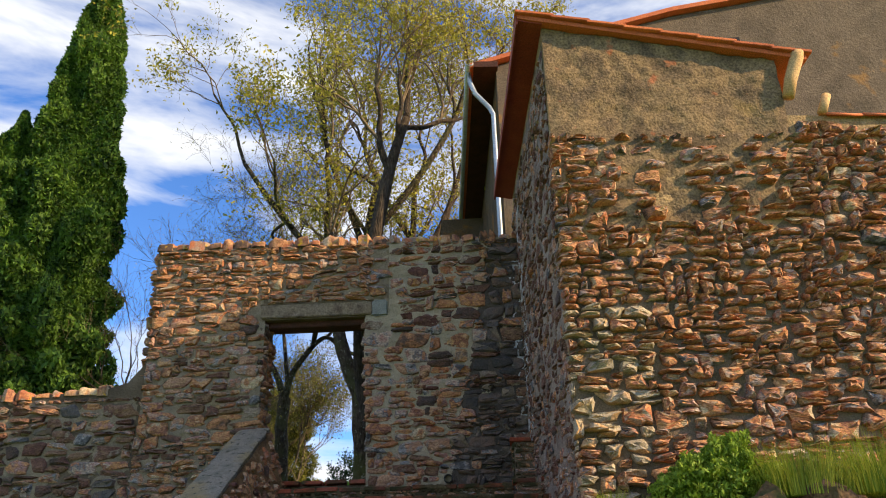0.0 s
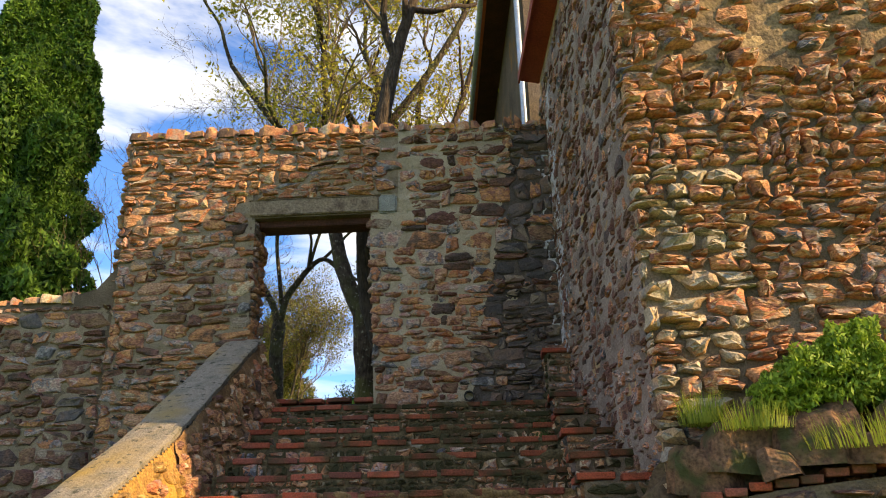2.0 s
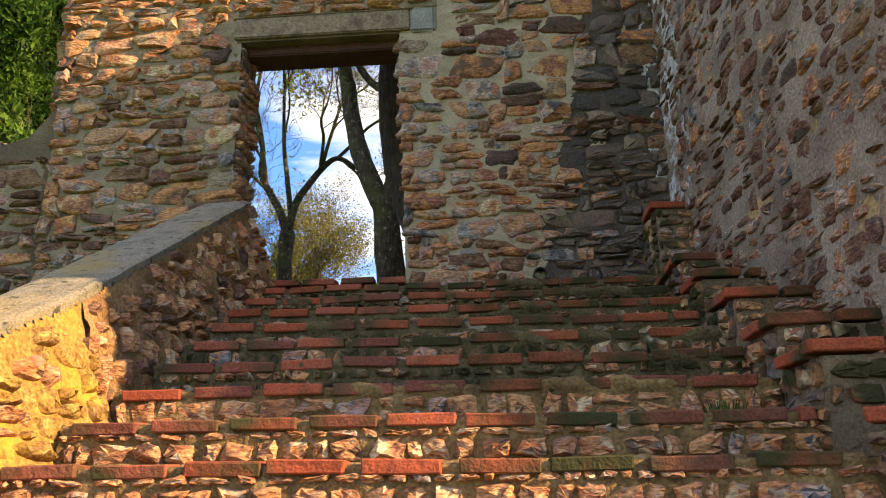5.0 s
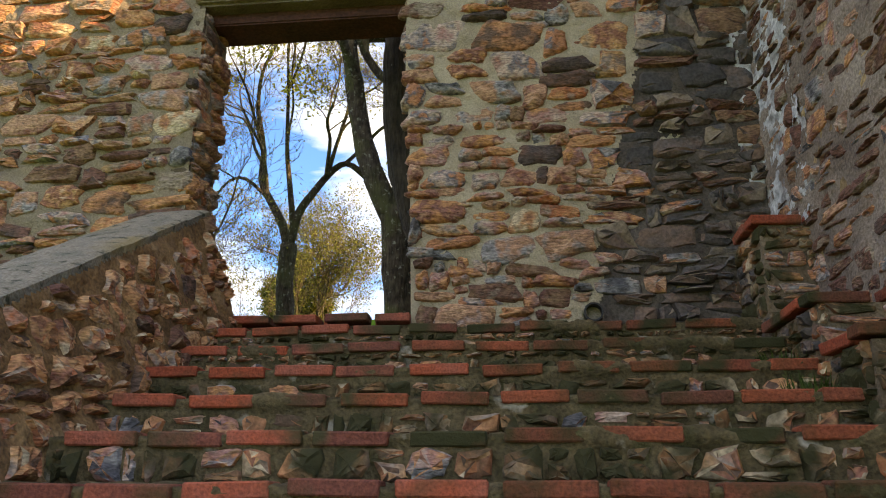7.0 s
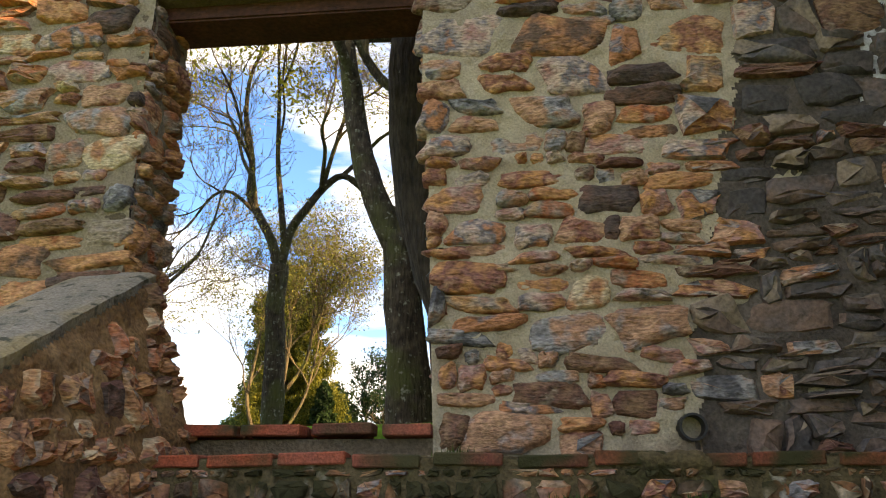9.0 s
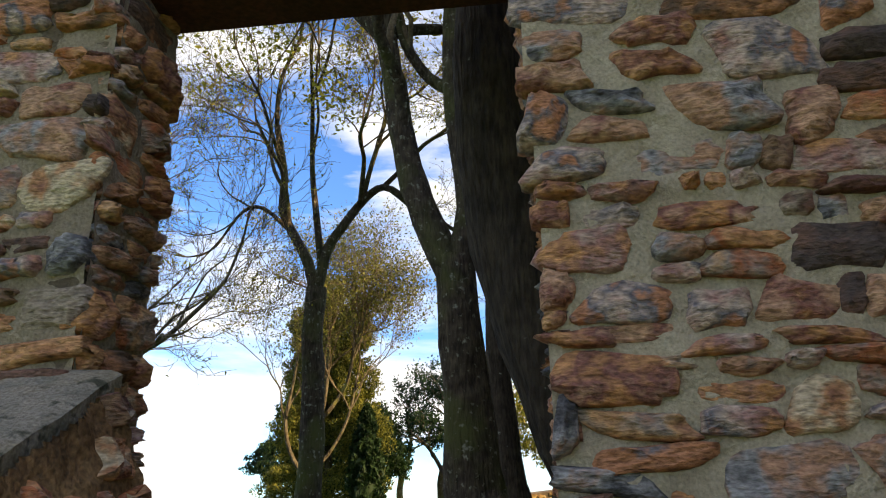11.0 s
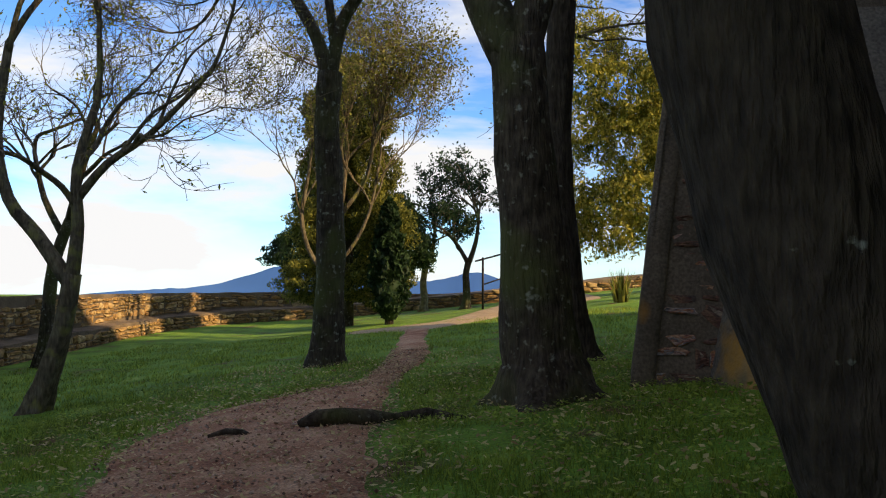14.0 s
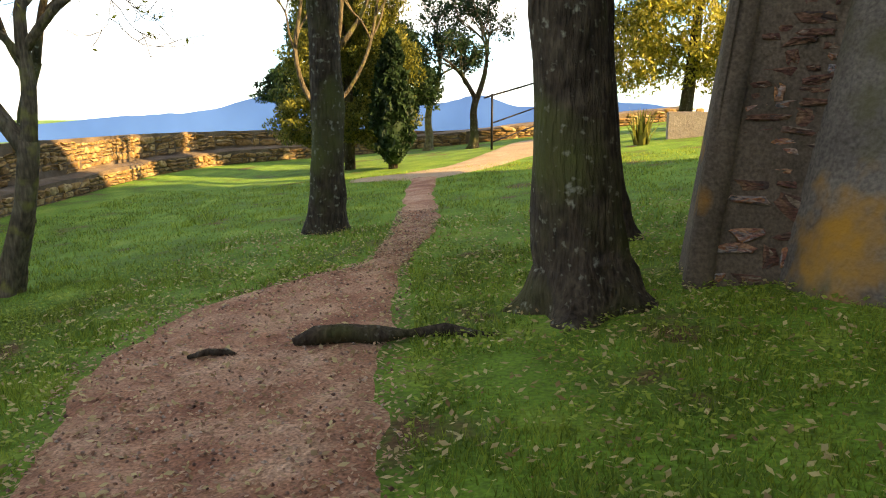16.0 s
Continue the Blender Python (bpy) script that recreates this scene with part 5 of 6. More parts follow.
def bush(name, label, base, clumps, seed, n, size, leaf, category="tree", stems=None, bark=None, group=""):
    """clumps: (x, y, z, rx, ry, rz) relative to the base; foliage fills their shells."""
    r = np.random.default_rng(seed)
    ob = thing(name, label, category, base, group)

    def shape(r, n):
        c = np.array(clumps)
        w = c[:, 3] * c[:, 5]
        k = r.choice(len(c), n, p=w / w.sum())
        d = r.normal(size=(n, 3))
        d /= np.linalg.norm(d, axis=1)[:, None]
        bump = np.array([noise.noise(Vector(v) * 2.2 + Vector((float(q) * 3.7, seed, 0))) for v, q in zip(d, k)])
        return c[k, :3] + d * c[k, 3:] * ((0.78 + 0.5 * bump) * r.uniform(0.35, 1.0, n) ** 0.4)[:, None]

    if category == "plant":
        full = list(clumps)
        for c in full:
            clumps = [c]
            part("spray", polys("spray", crown(r, n // len(full), size, shape), 4, leaf), ob)
    else:
        part("crown", polys("crown", crown(r, n, size, shape), 4, leaf), ob)
    if stems:
        v, f = [], []
        for pts, rad in stems:
            tv, tf = tube([Vector(p) for p in pts], [rad * (1 - 0.6 * k / (len(pts) - 1)) for k in range(len(pts))], 8)
            f += [tuple(i + len(v) for i in g) for g in tf]
            v += tv
        part("trunk", mesh("trunk", v, f, bark or m_bark, True), ob)
    return ob


def at(x, y, dz=-0.05):
    return (x, y, ground_z(x, y) + dz)


# tree in the middle of the lawn
tree("bare_tree", "bare forked tree with a dark trunk on the lawn", at(-2.42, 9.25), [
    ([(0, 0, 0), (0.02, 0, 0.5), (0.05, 0, 1.5), (0.02, 0, 2.4), (-0.01, 0, 3.1), (0.02, 0, 3.85)], 0.205, False),
    ([(0.0, 0, 3.75), (-0.17, 0.05, 4.3), (-0.48, 0.1, 4.85), (-0.66, 0.1, 5.25), (-0.66, 0.1, 5.85), (-0.85, 0.1, 6.8)], 0.10, True),
    ([(0.02, 0, 3.75), (0.16, 0, 4.45), (0.43, 0, 4.88), (0.76, 0, 5.30), (1.10, -0.1, 5.45), (1.5, -0.1, 5.2)], 0.095, True),
    ([(0.08, 0.0, 4.2), (-0.06, 0.0, 5.2), (-0.18, 0.1, 5.95), (-0.2, 0, 7.2)], 0.065, True),
    ([(-0.5, 0.1, 4.85), (-0.95, 0, 5.25), (-1.35, 0.1, 5.25), (-1.65, 0.1, 4.85)], 0.04, True),
    ([(0.7, 0, 5.2), (0.9, -0.1, 5.9), (1.2, -0.2, 6.8)], 0.05, True)], 201, m_bark, m_leaf_y, 5, 3, 0.026, droop=0.10, flare=1.2, kids=(4, 4), spread=0.08)
# forked tree by the path
tree("forked_tree", "large forked tree with lichen-spotted dark bark", at(0.50, 5.35), [
    ([(0.05, 0, 0), (0.0, 0, 0.45), (-0.06, 0, 1.3), (-0.12, 0, 2.1), (-0.18, 0, 2.75)], 0.275, False),
    ([(-0.20, 0, 2.6), (-0.46, 0, 3.2), (-0.66, 0, 3.8), (-0.80, 0, 4.6), (-0.95, 0, 5.6), (-1.1, 0.1, 7.0)], 0.18, True),
    ([(-0.92, 0, 5.4), (-1.7, 0.2, 6.4), (-2.6, 0.4, 7.6), (-3.4, 0.5, 8.8)], 0.10, True),
    ([(-0.15, 0, 5.9), (-0.6, 0.3, 7.2), (-1.2, 0.5, 8.8), (-1.5, 0.5, 10.2)], 0.09, True),
    ([(-0.15, 0, 6.2), (0.9, -0.2, 7.4), (1.8, -0.3, 8.8), (2.4, -0.2, 10.2)], 0.10, True),
    ([(-0.15, 0, 2.6), (-0.02, 0.0, 3.3), (-0.12, 0.0, 4.2), (-0.18, 0, 5.2), (-0.1, 0.1, 6.6), (0.1, 0.2, 8.0)], 0.15, True)], 202, m_bark, m_leaf_y, 5, 9, 0.05, flare=1.5, spread_a=0.75)
tree("straight_tree", "straight tree trunk standing behind the forked tree", at(0.75, 7.5), [
    ([(0.05, 0, 0), (-0.05, 0, 0.6), (-0.13, 0, 1.4), (-0.18, 0, 2.3), (-0.15, 0, 3.2), (-0.09, 0, 4.1), (0.0, 0, 5.0)], 0.165, False),
    ([(0.0, 0, 4.9), (0.18, 0, 5.8), (0.45, 0.1, 7.2), (0.5, 0.2, 8.6)], 0.13, True),
    ([(0.2, 0, 6.0), (1.0, 0.2, 7.2), (1.6, 0.4, 8.8), (2.0, 0.5, 10.4)], 0.10, True),
    ([(0.45, 0.1, 7.2), (-0.3, 0.4, 8.6), (-0.8, 0.5, 10.0)], 0.09, True)], 203, m_bark_d, m_leaf_y, 5, 9, 0.05, flare=1.5, spread_a=0.75)
# leaning tree beside the doorway
tree("leaning_tree", "dark leaning tree trunk close beside the doorway", at(1.635, 1.32), [
    ([(0.06, 0, 0), (-0.08, 0, 0.45), (-0.35, 0, 1.1), (-0.50, 0, 1.8), (-0.56, 0, 2.6), (-0.52, 0, 3.6)], 0.235, False),
    ([(-0.52, 0, 3.5), (-0.40, 0.1, 4.6), (-0.2, 0.2, 5.8), (0.1, 0.3, 7.0)], 0.15, True)], 204, m_bark_d, m_leaf_y, 5, 8, 0.045, flare=1.3)
# small tree at the edge of the lawn
tree("small_tree", "slender leaning tree with two stems on the lawn", at(-4.78, 6.9), [
    ([(-0.05, 0, 0), (0.05, 0, 0.3), (0.25, 0, 0.9), (0.36, 0, 1.5)], 0.115, False),
    ([(0.34, 0, 1.4), (-0.05, 0, 1.9), (-0.40, 0, 2.3), (-0.55, 0, 3.0), (-0.50, 0.1, 4.0)], 0.085, True),
    ([(0.36, 0, 1.45), (0.42, 0, 2.0), (0.40, 0, 2.6), (0.55, 0.1, 3.3)], 0.08, True),
    ([(0.42, 0, 2.3), (0.75, 0, 2.65), (1.15, 0.1, 2.95), (1.65, 0.1, 3.4)], 0.05, True)], 205, m_bark_m, m_leaf_y, 5, 1, 0.022, spread=0.03, flare=1.25)
tree("thin_tree", "thin bare tree near the terrace wall", at(-8.4, 11.8), [
    ([(0, 0, 0), (0.1, 0, 0.8), (0.2, 0, 1.8), (0.5, 0, 2.6)], 0.12, False),
    ([(0.5, 0, 2.6), (0.7, 0, 3.4), (1.0, 0, 4.2)], 0.08, True),
    ([(0.4, 0, 2.3), (0.0, 0, 3.0), (-0.2, 0, 3.8)], 0.07, True)], 206, m_bark, m_leaf_y, 4, 2, 0.03)
# cypresses
cypress("tall dark green cypress behind the ruined wall", (-7.6, 6.2, ground_z(-7.6, 6.2)), 17.2, 2.05, 301, 170000, 0.085, power=1.2)
cypress("shorter dark green cypress beside a taller one", (-8.95, 5.7, ground_z(-8.95, 5.7)), 11.4, 2.2, 302, 120000, 0.085, power=1.3)
cypress("small dark columnar cypress by the terrace wall", (-3.6, 17.5, ground_z(-3.6, 17.5)), 2.9, 0.50, 303, 9000, 0.07, m_leaf_d)
FAR = Vector((0.74, 0.74, 0.74))
bush("pine", "spreading dark evergreen behind the lawn", at(-5.8, 21.2), [(-1.6, 0, 2.7, 2.0, 1.5, 1.1), (0.6, 0, 2.6, 1.9, 1.4, 1.1), (-0.6, 0, 4.6, 1.8, 1.4, 1.3), (1.5, 0, 4.0, 1.8, 1.3, 1.3), (-0.2, 0, 7.2, 1.4, 1.2, 2.0), (2.4, 0, 2.9, 1.4, 1.2, 1.3)], 311, 60000, 0.075, m_leaf_d,
     stems=[([(0, 0, 0), (0.1, 0, 2), (-0.1, 0, 6)], 0.25)], bark=m_bark_d).scale = FAR
tree("yellowing_tree", "tall yellow-green half-bare tree with reddish stems", at(-4.55, 16.4), [
    ([(-0.3, 0, 0), (-0.35, 0, 0.7), (-0.40, 0, 1.4), (-0.45, 0, 2.0)], 0.24, False),
    ([(-0.45, 0, 1.9), (-0.9, 0, 2.6), (-1.1, 0, 3.6), (-0.9, 0, 4.8), (-0.8, 0.2, 6.2)], 0.08, True),
    ([(-0.42, 0, 1.9), (-0.1, 0, 2.8), (0.2, 0, 4.2), (0.3, 0, 5.8), (0.2, 0, 7.2)], 0.085, True),
    ([(-0.40, 0, 1.7), (0.4, 0, 2.5), (1.0, 0, 3.6), (1.3, 0, 5.0)], 0.07, True),
    ([(0.1, 0.1, 3.6), (0.9, 0.2, 4.8), (1.1, 0.2, 6.4)], 0.08, True)], 312, m_bark_m, m_leaf_o, 5, 5, 0.05, spread_a=0.42, kids=(3, 5), up=0.34, droop=0.05, twig=m_twig, spread=0.18).scale = FAR
bush("evergreen_tree", "tall dark green evergreen behind the half-bare tree", at(-4.85, 18.4), [(-1.3, 0, 1.6, 1.4, 1.1, 1.0), (0.9, 0, 1.6, 1.7, 1.2, 1.0), (-0.9, 0, 3.4, 1.5, 1.2, 1.4), (1.0, 0, 3.4, 1.4, 1.2, 1.3), (-0.7, 0, 5.4, 1.3, 1.1, 1.5), (0.7, 0, 5.2, 1.2, 1.1, 1.4), (-0.7, 0, 7.2, 1.25, 1.0, 1.4), (0.6, 0, 6.9, 1.15, 0.9, 1.3), (-0.3, 0, 8.5, 0.9, 0.7, 1.0)], 314, 120000, 0.05, m_leaf_e,
     stems=[([(0, 0, 0), (0.0, 0, 2.5), (-0.3, 0, 6)], 0.18)]).scale = FAR
bush("yellow_shrub_tree", "sunlit yellow-green leafy tree on the slope", at(3.0, 21.5), [(-3.0, 0, 2.6, 1.3, 1.2, 1.7), (-2.8, 0, 5.4, 1.5, 1.2, 1.8), (-2.2, 0, 8.0, 1.5, 1.2, 1.5), (0.8, 0, 8.8, 1.8, 1.4, 1.5), (-1.6, 0, 2.4, 1.6, 1.4, 1.6), (-1.0, 0, 6.4, 1.8, 1.4, 1.8), (0, 0, 3.0, 2.6, 1.8, 2.0), (1.0, 0, 5.2, 2.4, 1.8, 2.0), (-0.8, 0, 4.8, 1.8, 1.4, 1.8), (1.8, 0, 2.2, 2.0, 1.4, 1.5), (0.6, 0, 7.0, 1.8, 1.4, 1.6)], 313, 80000, 0.065, m_leaf_yy,
     stems=[([(0, 0, 0), (0.2, 0, 2.5), (0.4, 0, 6)], 0.22)]).scale = (0.85, 0.85, 0.85)
for x, y, s, lab in ((-3.86, 22.9, 401, "small bare tree beside the terrace wall"), (-2.42, 21.9, 402, "small forked tree by the railing")):
    tree("slim_tree", lab, at(x, y), [
        ([(0, 0, 0), (0.05, 0, 0.6), (0.0, 0, 1.3), (0.1, 0, 1.9)], 0.16, False),
        ([(0.1, 0, 1.8), (-0.3, 0, 2.5), (-0.7, 0, 3.0)], 0.10, True),
        ([(0.1, 0, 1.8), (0.4, 0, 2.7), (0.5, 0, 3.6)], 0.11, True)], s, m_bark_y if s == 401 else m_bark, m_leaf_d, 4, 14, 0.07).scale = FAR

# ---- terrace ----
def terrace_wall():
    ob = thing("wall_terrace", "old rubble terrace wall with a stone ledge at its foot", "wall", kind="structure")
    line = [(-9.0, 6.0), (-9.9, 12.0), (-10.5, 16.0), (-10.9, 19.0), (-10.4, 21.5), (-8.7, 23.7), (-6.9, 24.6), (-4.9, 24.6), (-3.0, 24.8), (0.5, 25.6), (4.0, 26.6)]
    tops = [0.55, 0.42, 0.33, 0.26, 0.21, 0.17, 0.15, 0.13, 0.13, 0.16, 0.3]
    sm, tp = [], []
    for k in range(len(line) - 1):
        for s in range(6):
            t = s / 6
            sm.append(Vector((*line[k], 0)).lerp(Vector((*line[k + 1], 0)), t))
            tp.append(tops[k] + (tops[k + 1] - tops[k]) * t)
    v, f = [], []
    for k, p in enumerate(sm):
        d = (sm[min(k + 1, len(sm) - 1)] - sm[max(k - 1, 0)]).normalized()
        nrm = Vector((d.y, -d.x, 0))
        g = ground_z(p.x, p.y)
        for off, z in ((-0.2, g - 0.6), (-0.2, tp[k]), (0.2, tp[k] + 0.03), (0.22, g + 0.42), (0.62, g + 0.38), (0.66, g - 0.6)):
            q = p + nrm * off
            v.append((q.x, q.y, z + 0.03 * noise.noise((p.x * 2, p.y * 2, off))))
    for k in range(len(sm) - 1):
        for q in range(5):
            a = k * 6 + q
            f.append((a, a + 1, a + 7, a + 6))
    part("masonry", mesh("masonry", v, f, m_mortar_d), ob, "rough mortar core")
    for k in range(len(line) - 1):
        a, b = Vector((*line[k], 0)), Vector((*line[k + 1], 0))
        d = (b - a).normalized()
        L, nrm = (b - a).length, Vector((d.y, -d.x, 0))
        g0, g1 = ground_z(a.x, a.y), ground_z(b.x, b.y)
        zg = lambda u: g0 + (g1 - g0) * u / L
        zt = lambda u: tops[k] + (tops[k + 1] - tops[k]) * u / L
        big = 0.14 if k < 5 else 0.2
        up = courses(0, L, min(g0, g1) + 0.35, max(tops[k], tops[k + 1]), 0.09, 0.09 + big, 0.16, 0.5, 0.02, 0.02, 900 + k, lambda u, w, ln, h: zg(u) + 0.44 < w < zt(u) - h / 2)
        lay(ob, up, plane_frame(a + nrm * 0.2, d, (0, 0, 1), nrm), m_warm_far, (0.03, 0.07), seed=920 + k)
        low = courses(0, L, min(g0, g1) - 0.1, max(g0, g1) + 0.36, 0.09, 0.2, 0.16, 0.45, 0.02, 0.0, 940 + k, lambda u, w, ln, h: w < zg(u) + 0.33)
        lay(ob, low, plane_frame(a + nrm * 0.63, d, (0, 0, 1), nrm), m_warm_far, (0.03, 0.06), seed=960 + k)
    return ob


m_warm_far = material("sunlit_rubble", [(0.1, (0.20, 0.12, 0.05)), (0.4, (0.34, 0.22, 0.09)), (0.6, (0.28, 0.17, 0.07)), (0.9, (0.38, 0.28, 0.14))], 3.0, 0.95, 1.0, 14, mottle=0.4, pick=0.6)
terrace_wall()

# distant mountains, with the air's haze put into their blue colour
m_far = material("haze_blue_mountain", [(0.3, (0.035, 0.10, 0.29)), (0.7, (0.045, 0.12, 0.33))], 0.003, 1.0, 0.0, 0.01, mottle=0.04)
mv, mf = [], []
ang = np.linspace(-75, 45, 240)
for k, a in enumerate(ang):
    t = math.radians(a)
    peak = 132 * math.exp(-((a + 20.5) / 4.6) ** 2) + 45 * math.exp(-((a + 30) / 7.0) ** 2) + 92 * math.exp(-((a + 8.0) / 3.2) ** 2) + 80 * math.exp(-((a + 14) / 3.0) ** 2) + 90 * math.exp(-((a - 2) / 8.0) ** 2)
    z = -128 + peak * 1.0 + 9 * noise.noise((a * 0.5, 3, 0)) + 4 * noise.noise((a * 2.1, 7, 0))
    if a < -40:
        z = -190
    for R, zz in ((3200, -230), (3200, z), (3900, -230)):
        mv.append((R * math.sin(t), R * math.cos(t), zz))
for k in range(len(ang) - 1):
    for q in range(2):
        mf.append((k * 3 + q, k * 3 + 3 + q, k * 3 + 4 + q, k * 3 + 1 + q))
tagged(new("backdrop", mesh("backdrop", mv, mf, m_far, True)), "distant mountains with haze painted in as blue", "mountains", kind="structure")

# ---- path, grass and litter on the lawn ----
m_gravel = material("gravel_path", [(0.3, (0.23, 0.10, 0.06)), (0.5, (0.37, 0.20, 0.125)), (0.7, (0.50, 0.335, 0.225))], 2.5, 0.95, 1.0, 60, mottle=0.5)
m_dirt = material("sandy_track", [(0.3, (0.30, 0.22, 0.14)), (0.7, (0.42, 0.32, 0.21))], 2.0, 0.95, 0.6, 40)
PATH_L = [(0.3, -0.35), (1.4, -0.95), (3.1, -1.81), (4.7, -2.57), (5.9, -2.48), (6.75, -1.75), (7.1, -1.38), (8.1, -1.42), (10.5, -1.85), (13.1, -2.36), (14.6, -2.6)]
PATH_R = [(0.3, 1.30), (1.4, 0.60), (3.0, -0.05), (4.45, -0.40), (5.9, -0.68), (7.0, -0.95), (9.0, -1.05), (11.0, -1.40), (12.7, -1.77), (14.6, -2.05)]


def path_x(y, side_pts):
    return float(np.interp(y, [p[0] for p in side_pts], [p[1] for p in side_pts]))


def ribbon(name, ys_, left, right, mat, lift, nx=8, rag=0.10):
    v, f = [], []
    for y in ys_:
        a, b = left(y), right(y)
        a += rag * noise.noise((y * 1.7, 1.3, 0)) + 0.5 * rag * noise.noise((y * 6, 2.3, 0))
        b += rag * noise.noise((y * 1.9, 5.3, 0)) + 0.5 * rag * noise.noise((y * 6, 7.3, 0))
        for i in range(nx + 1):
            x = a + (b - a) * i / nx
            e = min(i, nx - i) / (nx / 2)
            v.append((x, y, ground_z(x, y) + lift * min(1, e * 3) - 0.03 * (e == 0) + 0.012 * noise.noise((x * 3, y * 3, 2))))
    n = nx + 1
    for j in range(len(ys_) - 1):
        for i in range(nx):
            f.append((j * n + i, j * n + i + 1, (j + 1) * n + i + 1, (j + 1) * n + i))
    return mesh(name, v, f, mat, True)


tagged(new("path", ribbon("path", list(np.arange(0.45, 14.6, 0.15)), lambda y: path_x(y, PATH_L), lambda y: path_x(y, PATH_R), m_gravel, 0.03)), "reddish gravel footpath across the lawn", "path", kind="structure")


EDGES = [((-3.9, 15.0), (-3.7, 15.4)), ((-2.8, 14.4), (-2.9, 15.6)), ((-1.9, 14.3), (-2.3, 16.6)), ((-1.2, 15.2), (-1.9, 19.0)), ((-0.7, 16.5), (-1.5, 22.5)), ((0.2, 18.5), (-0.6, 24.5)), ((1.4, 20.0), (0.8, 25.0))]
tv_, tf_ = [], []
for k in range(6 * 5 + 1):
    a, t = min(k // 5, 5), k / 5 - min(k // 5, 5)
    n0, n1, f0, f1 = EDGES[a][0], EDGES[a + 1][0], EDGES[a][1], EDGES[a + 1][1]
    n_, f_ = (n0[0] + (n1[0] - n0[0]) * t, n0[1] + (n1[1] - n0[1]) * t), (f0[0] + (f1[0] - f0[0]) * t, f0[1] + (f1[1] - f0[1]) * t)
    for q in range(7):
        x, y = n_[0] + (f_[0] - n_[0]) * q / 6, n_[1] + (f_[1] - n_[1]) * q / 6
        tv_.append((x, y, ground_z(x, y) + 0.035 - 0.06 * (q in (0, 6))))
for k in range(30):
    for q in range(6):
        tf_.append((k * 7 + q, k * 7 + 7 + q, k * 7 + 8 + q, k * 7 + 1 + q))
tagged(new("road", mesh("road", tv_, tf_, m_dirt, True)), "pale sandy track curving up the slope", "path", kind="structure")


def on_path(x, y):
    m = 0.12 * noise.noise((x * 2.3, y * 2.3, 4))
    return path_x(y, PATH_L) + m < x < path_x(y, PATH_R) + m and y < 14.6


def blades(n, pick, hmin, hmax, width, r):
    out = []
    while len(out) < n:
        x, y = pick(r)
        if on_path(x, y) and r.random() > 0.03:
            continue
        if noise.noise((x * 2.4, y * 2.4, 6)) < -0.22 and r.random() < 0.75:
            continue
        z = ground_z(x, y) - 0.01
        clump = 0.65 + 0.7 * noise.noise((x * 1.3, y * 1.3, 8)) + 0.4 * noise.noise((x * 6, y * 6, 3))
        h = r.uniform(hmin, hmax) * max(0.35, clump)
        a = r.uniform(0, 2 * math.pi)
        lx, ly = math.cos(a) * h * r.uniform(0.1, 0.8), math.sin(a) * h * r.uniform(0.1, 0.8)
        b = r.uniform(0, math.pi)
        wx, wy = math.cos(b) * width, math.sin(b) * width
        out.append(((x - wx, y - wy, z), (x + wx, y + wy, z), (x + lx, y + ly, z + h)))
    return np.array(out)


r_g = np.random.default_rng(77)
near_g = blades(95000, lambda r: (r.uniform(-4.6, 2.2), 1.2 + 6.0 * r.random() ** 1.1), 0.02, 0.085, 0.0042, r_g)
mid_g = blades(55000, lambda r: (r.uniform(-8.5, 2.6), 5.0 + 11.0 * r.random()), 0.03, 0.10, 0.007, r_g)
tagged(new("grass", polys("grass", np.concatenate([near_g, mid_g]).reshape(-1, 3), 3, m_grass)), "short uneven green lawn grass", "grass", kind="stuff")
herb = []
while len(herb) < 16000:
    x, y = r_g.uniform(-4.2, 2.2), 1.2 + 6.5 * r_g.random() ** 1.2
    if on_path(x, y) or noise.noise((x * 1.8, y * 1.8, 16)) < -0.05:
        continue
    a, s_ = r_g.uniform(0, 2 * math.pi), r_g.uniform(0.008, 0.022)
    d, w = np.array((math.cos(a), math.sin(a), r_g.uniform(-0.4, 0.6))) * s_, np.array((-math.sin(a), math.cos(a), r_g.uniform(-0.5, 0.5))) * s_ * 0.55
    p = np.array((x, y, ground_z(x, y) + r_g.uniform(0.015, 0.06)))
    herb.append((p - d, p + w, p + d, p - w))
tagged(new("clover", polys("clover", np.array(herb).reshape(-1, 3), 4, m_grass)), "small broad-leaved herbs in the lawn", "plants", kind="stuff")
lit = []
while len(lit) < 11000:
    x, y = r_g.uniform(-3.6, 2.0), 1.0 + 8.5 * r_g.random() ** 1.3
    z = ground_z(x, y) + (0.045 if on_path(x, y) else r_g.uniform(0.02, 0.05))
    a, s = r_g.uniform(0, 2 * math.pi), r_g.uniform(0.008, 0.028)
    d, w = np.array((math.cos(a), math.sin(a), r_g.uniform(-0.5, 0.5))) * s, np.array((-math.sin(a), math.cos(a), r_g.uniform(-0.5, 0.5))) * s * 0.5
    p = np.array((x, y, z))
    lit.append((p - d, p + w, p + d, p - w))
tagged(new("fallen_leaves", polys("fallen_leaves", np.array(lit).reshape(-1, 3), 4, m_litter)), "small dry fallen leaves and petals", "leaves", kind="stuff")
chips = []
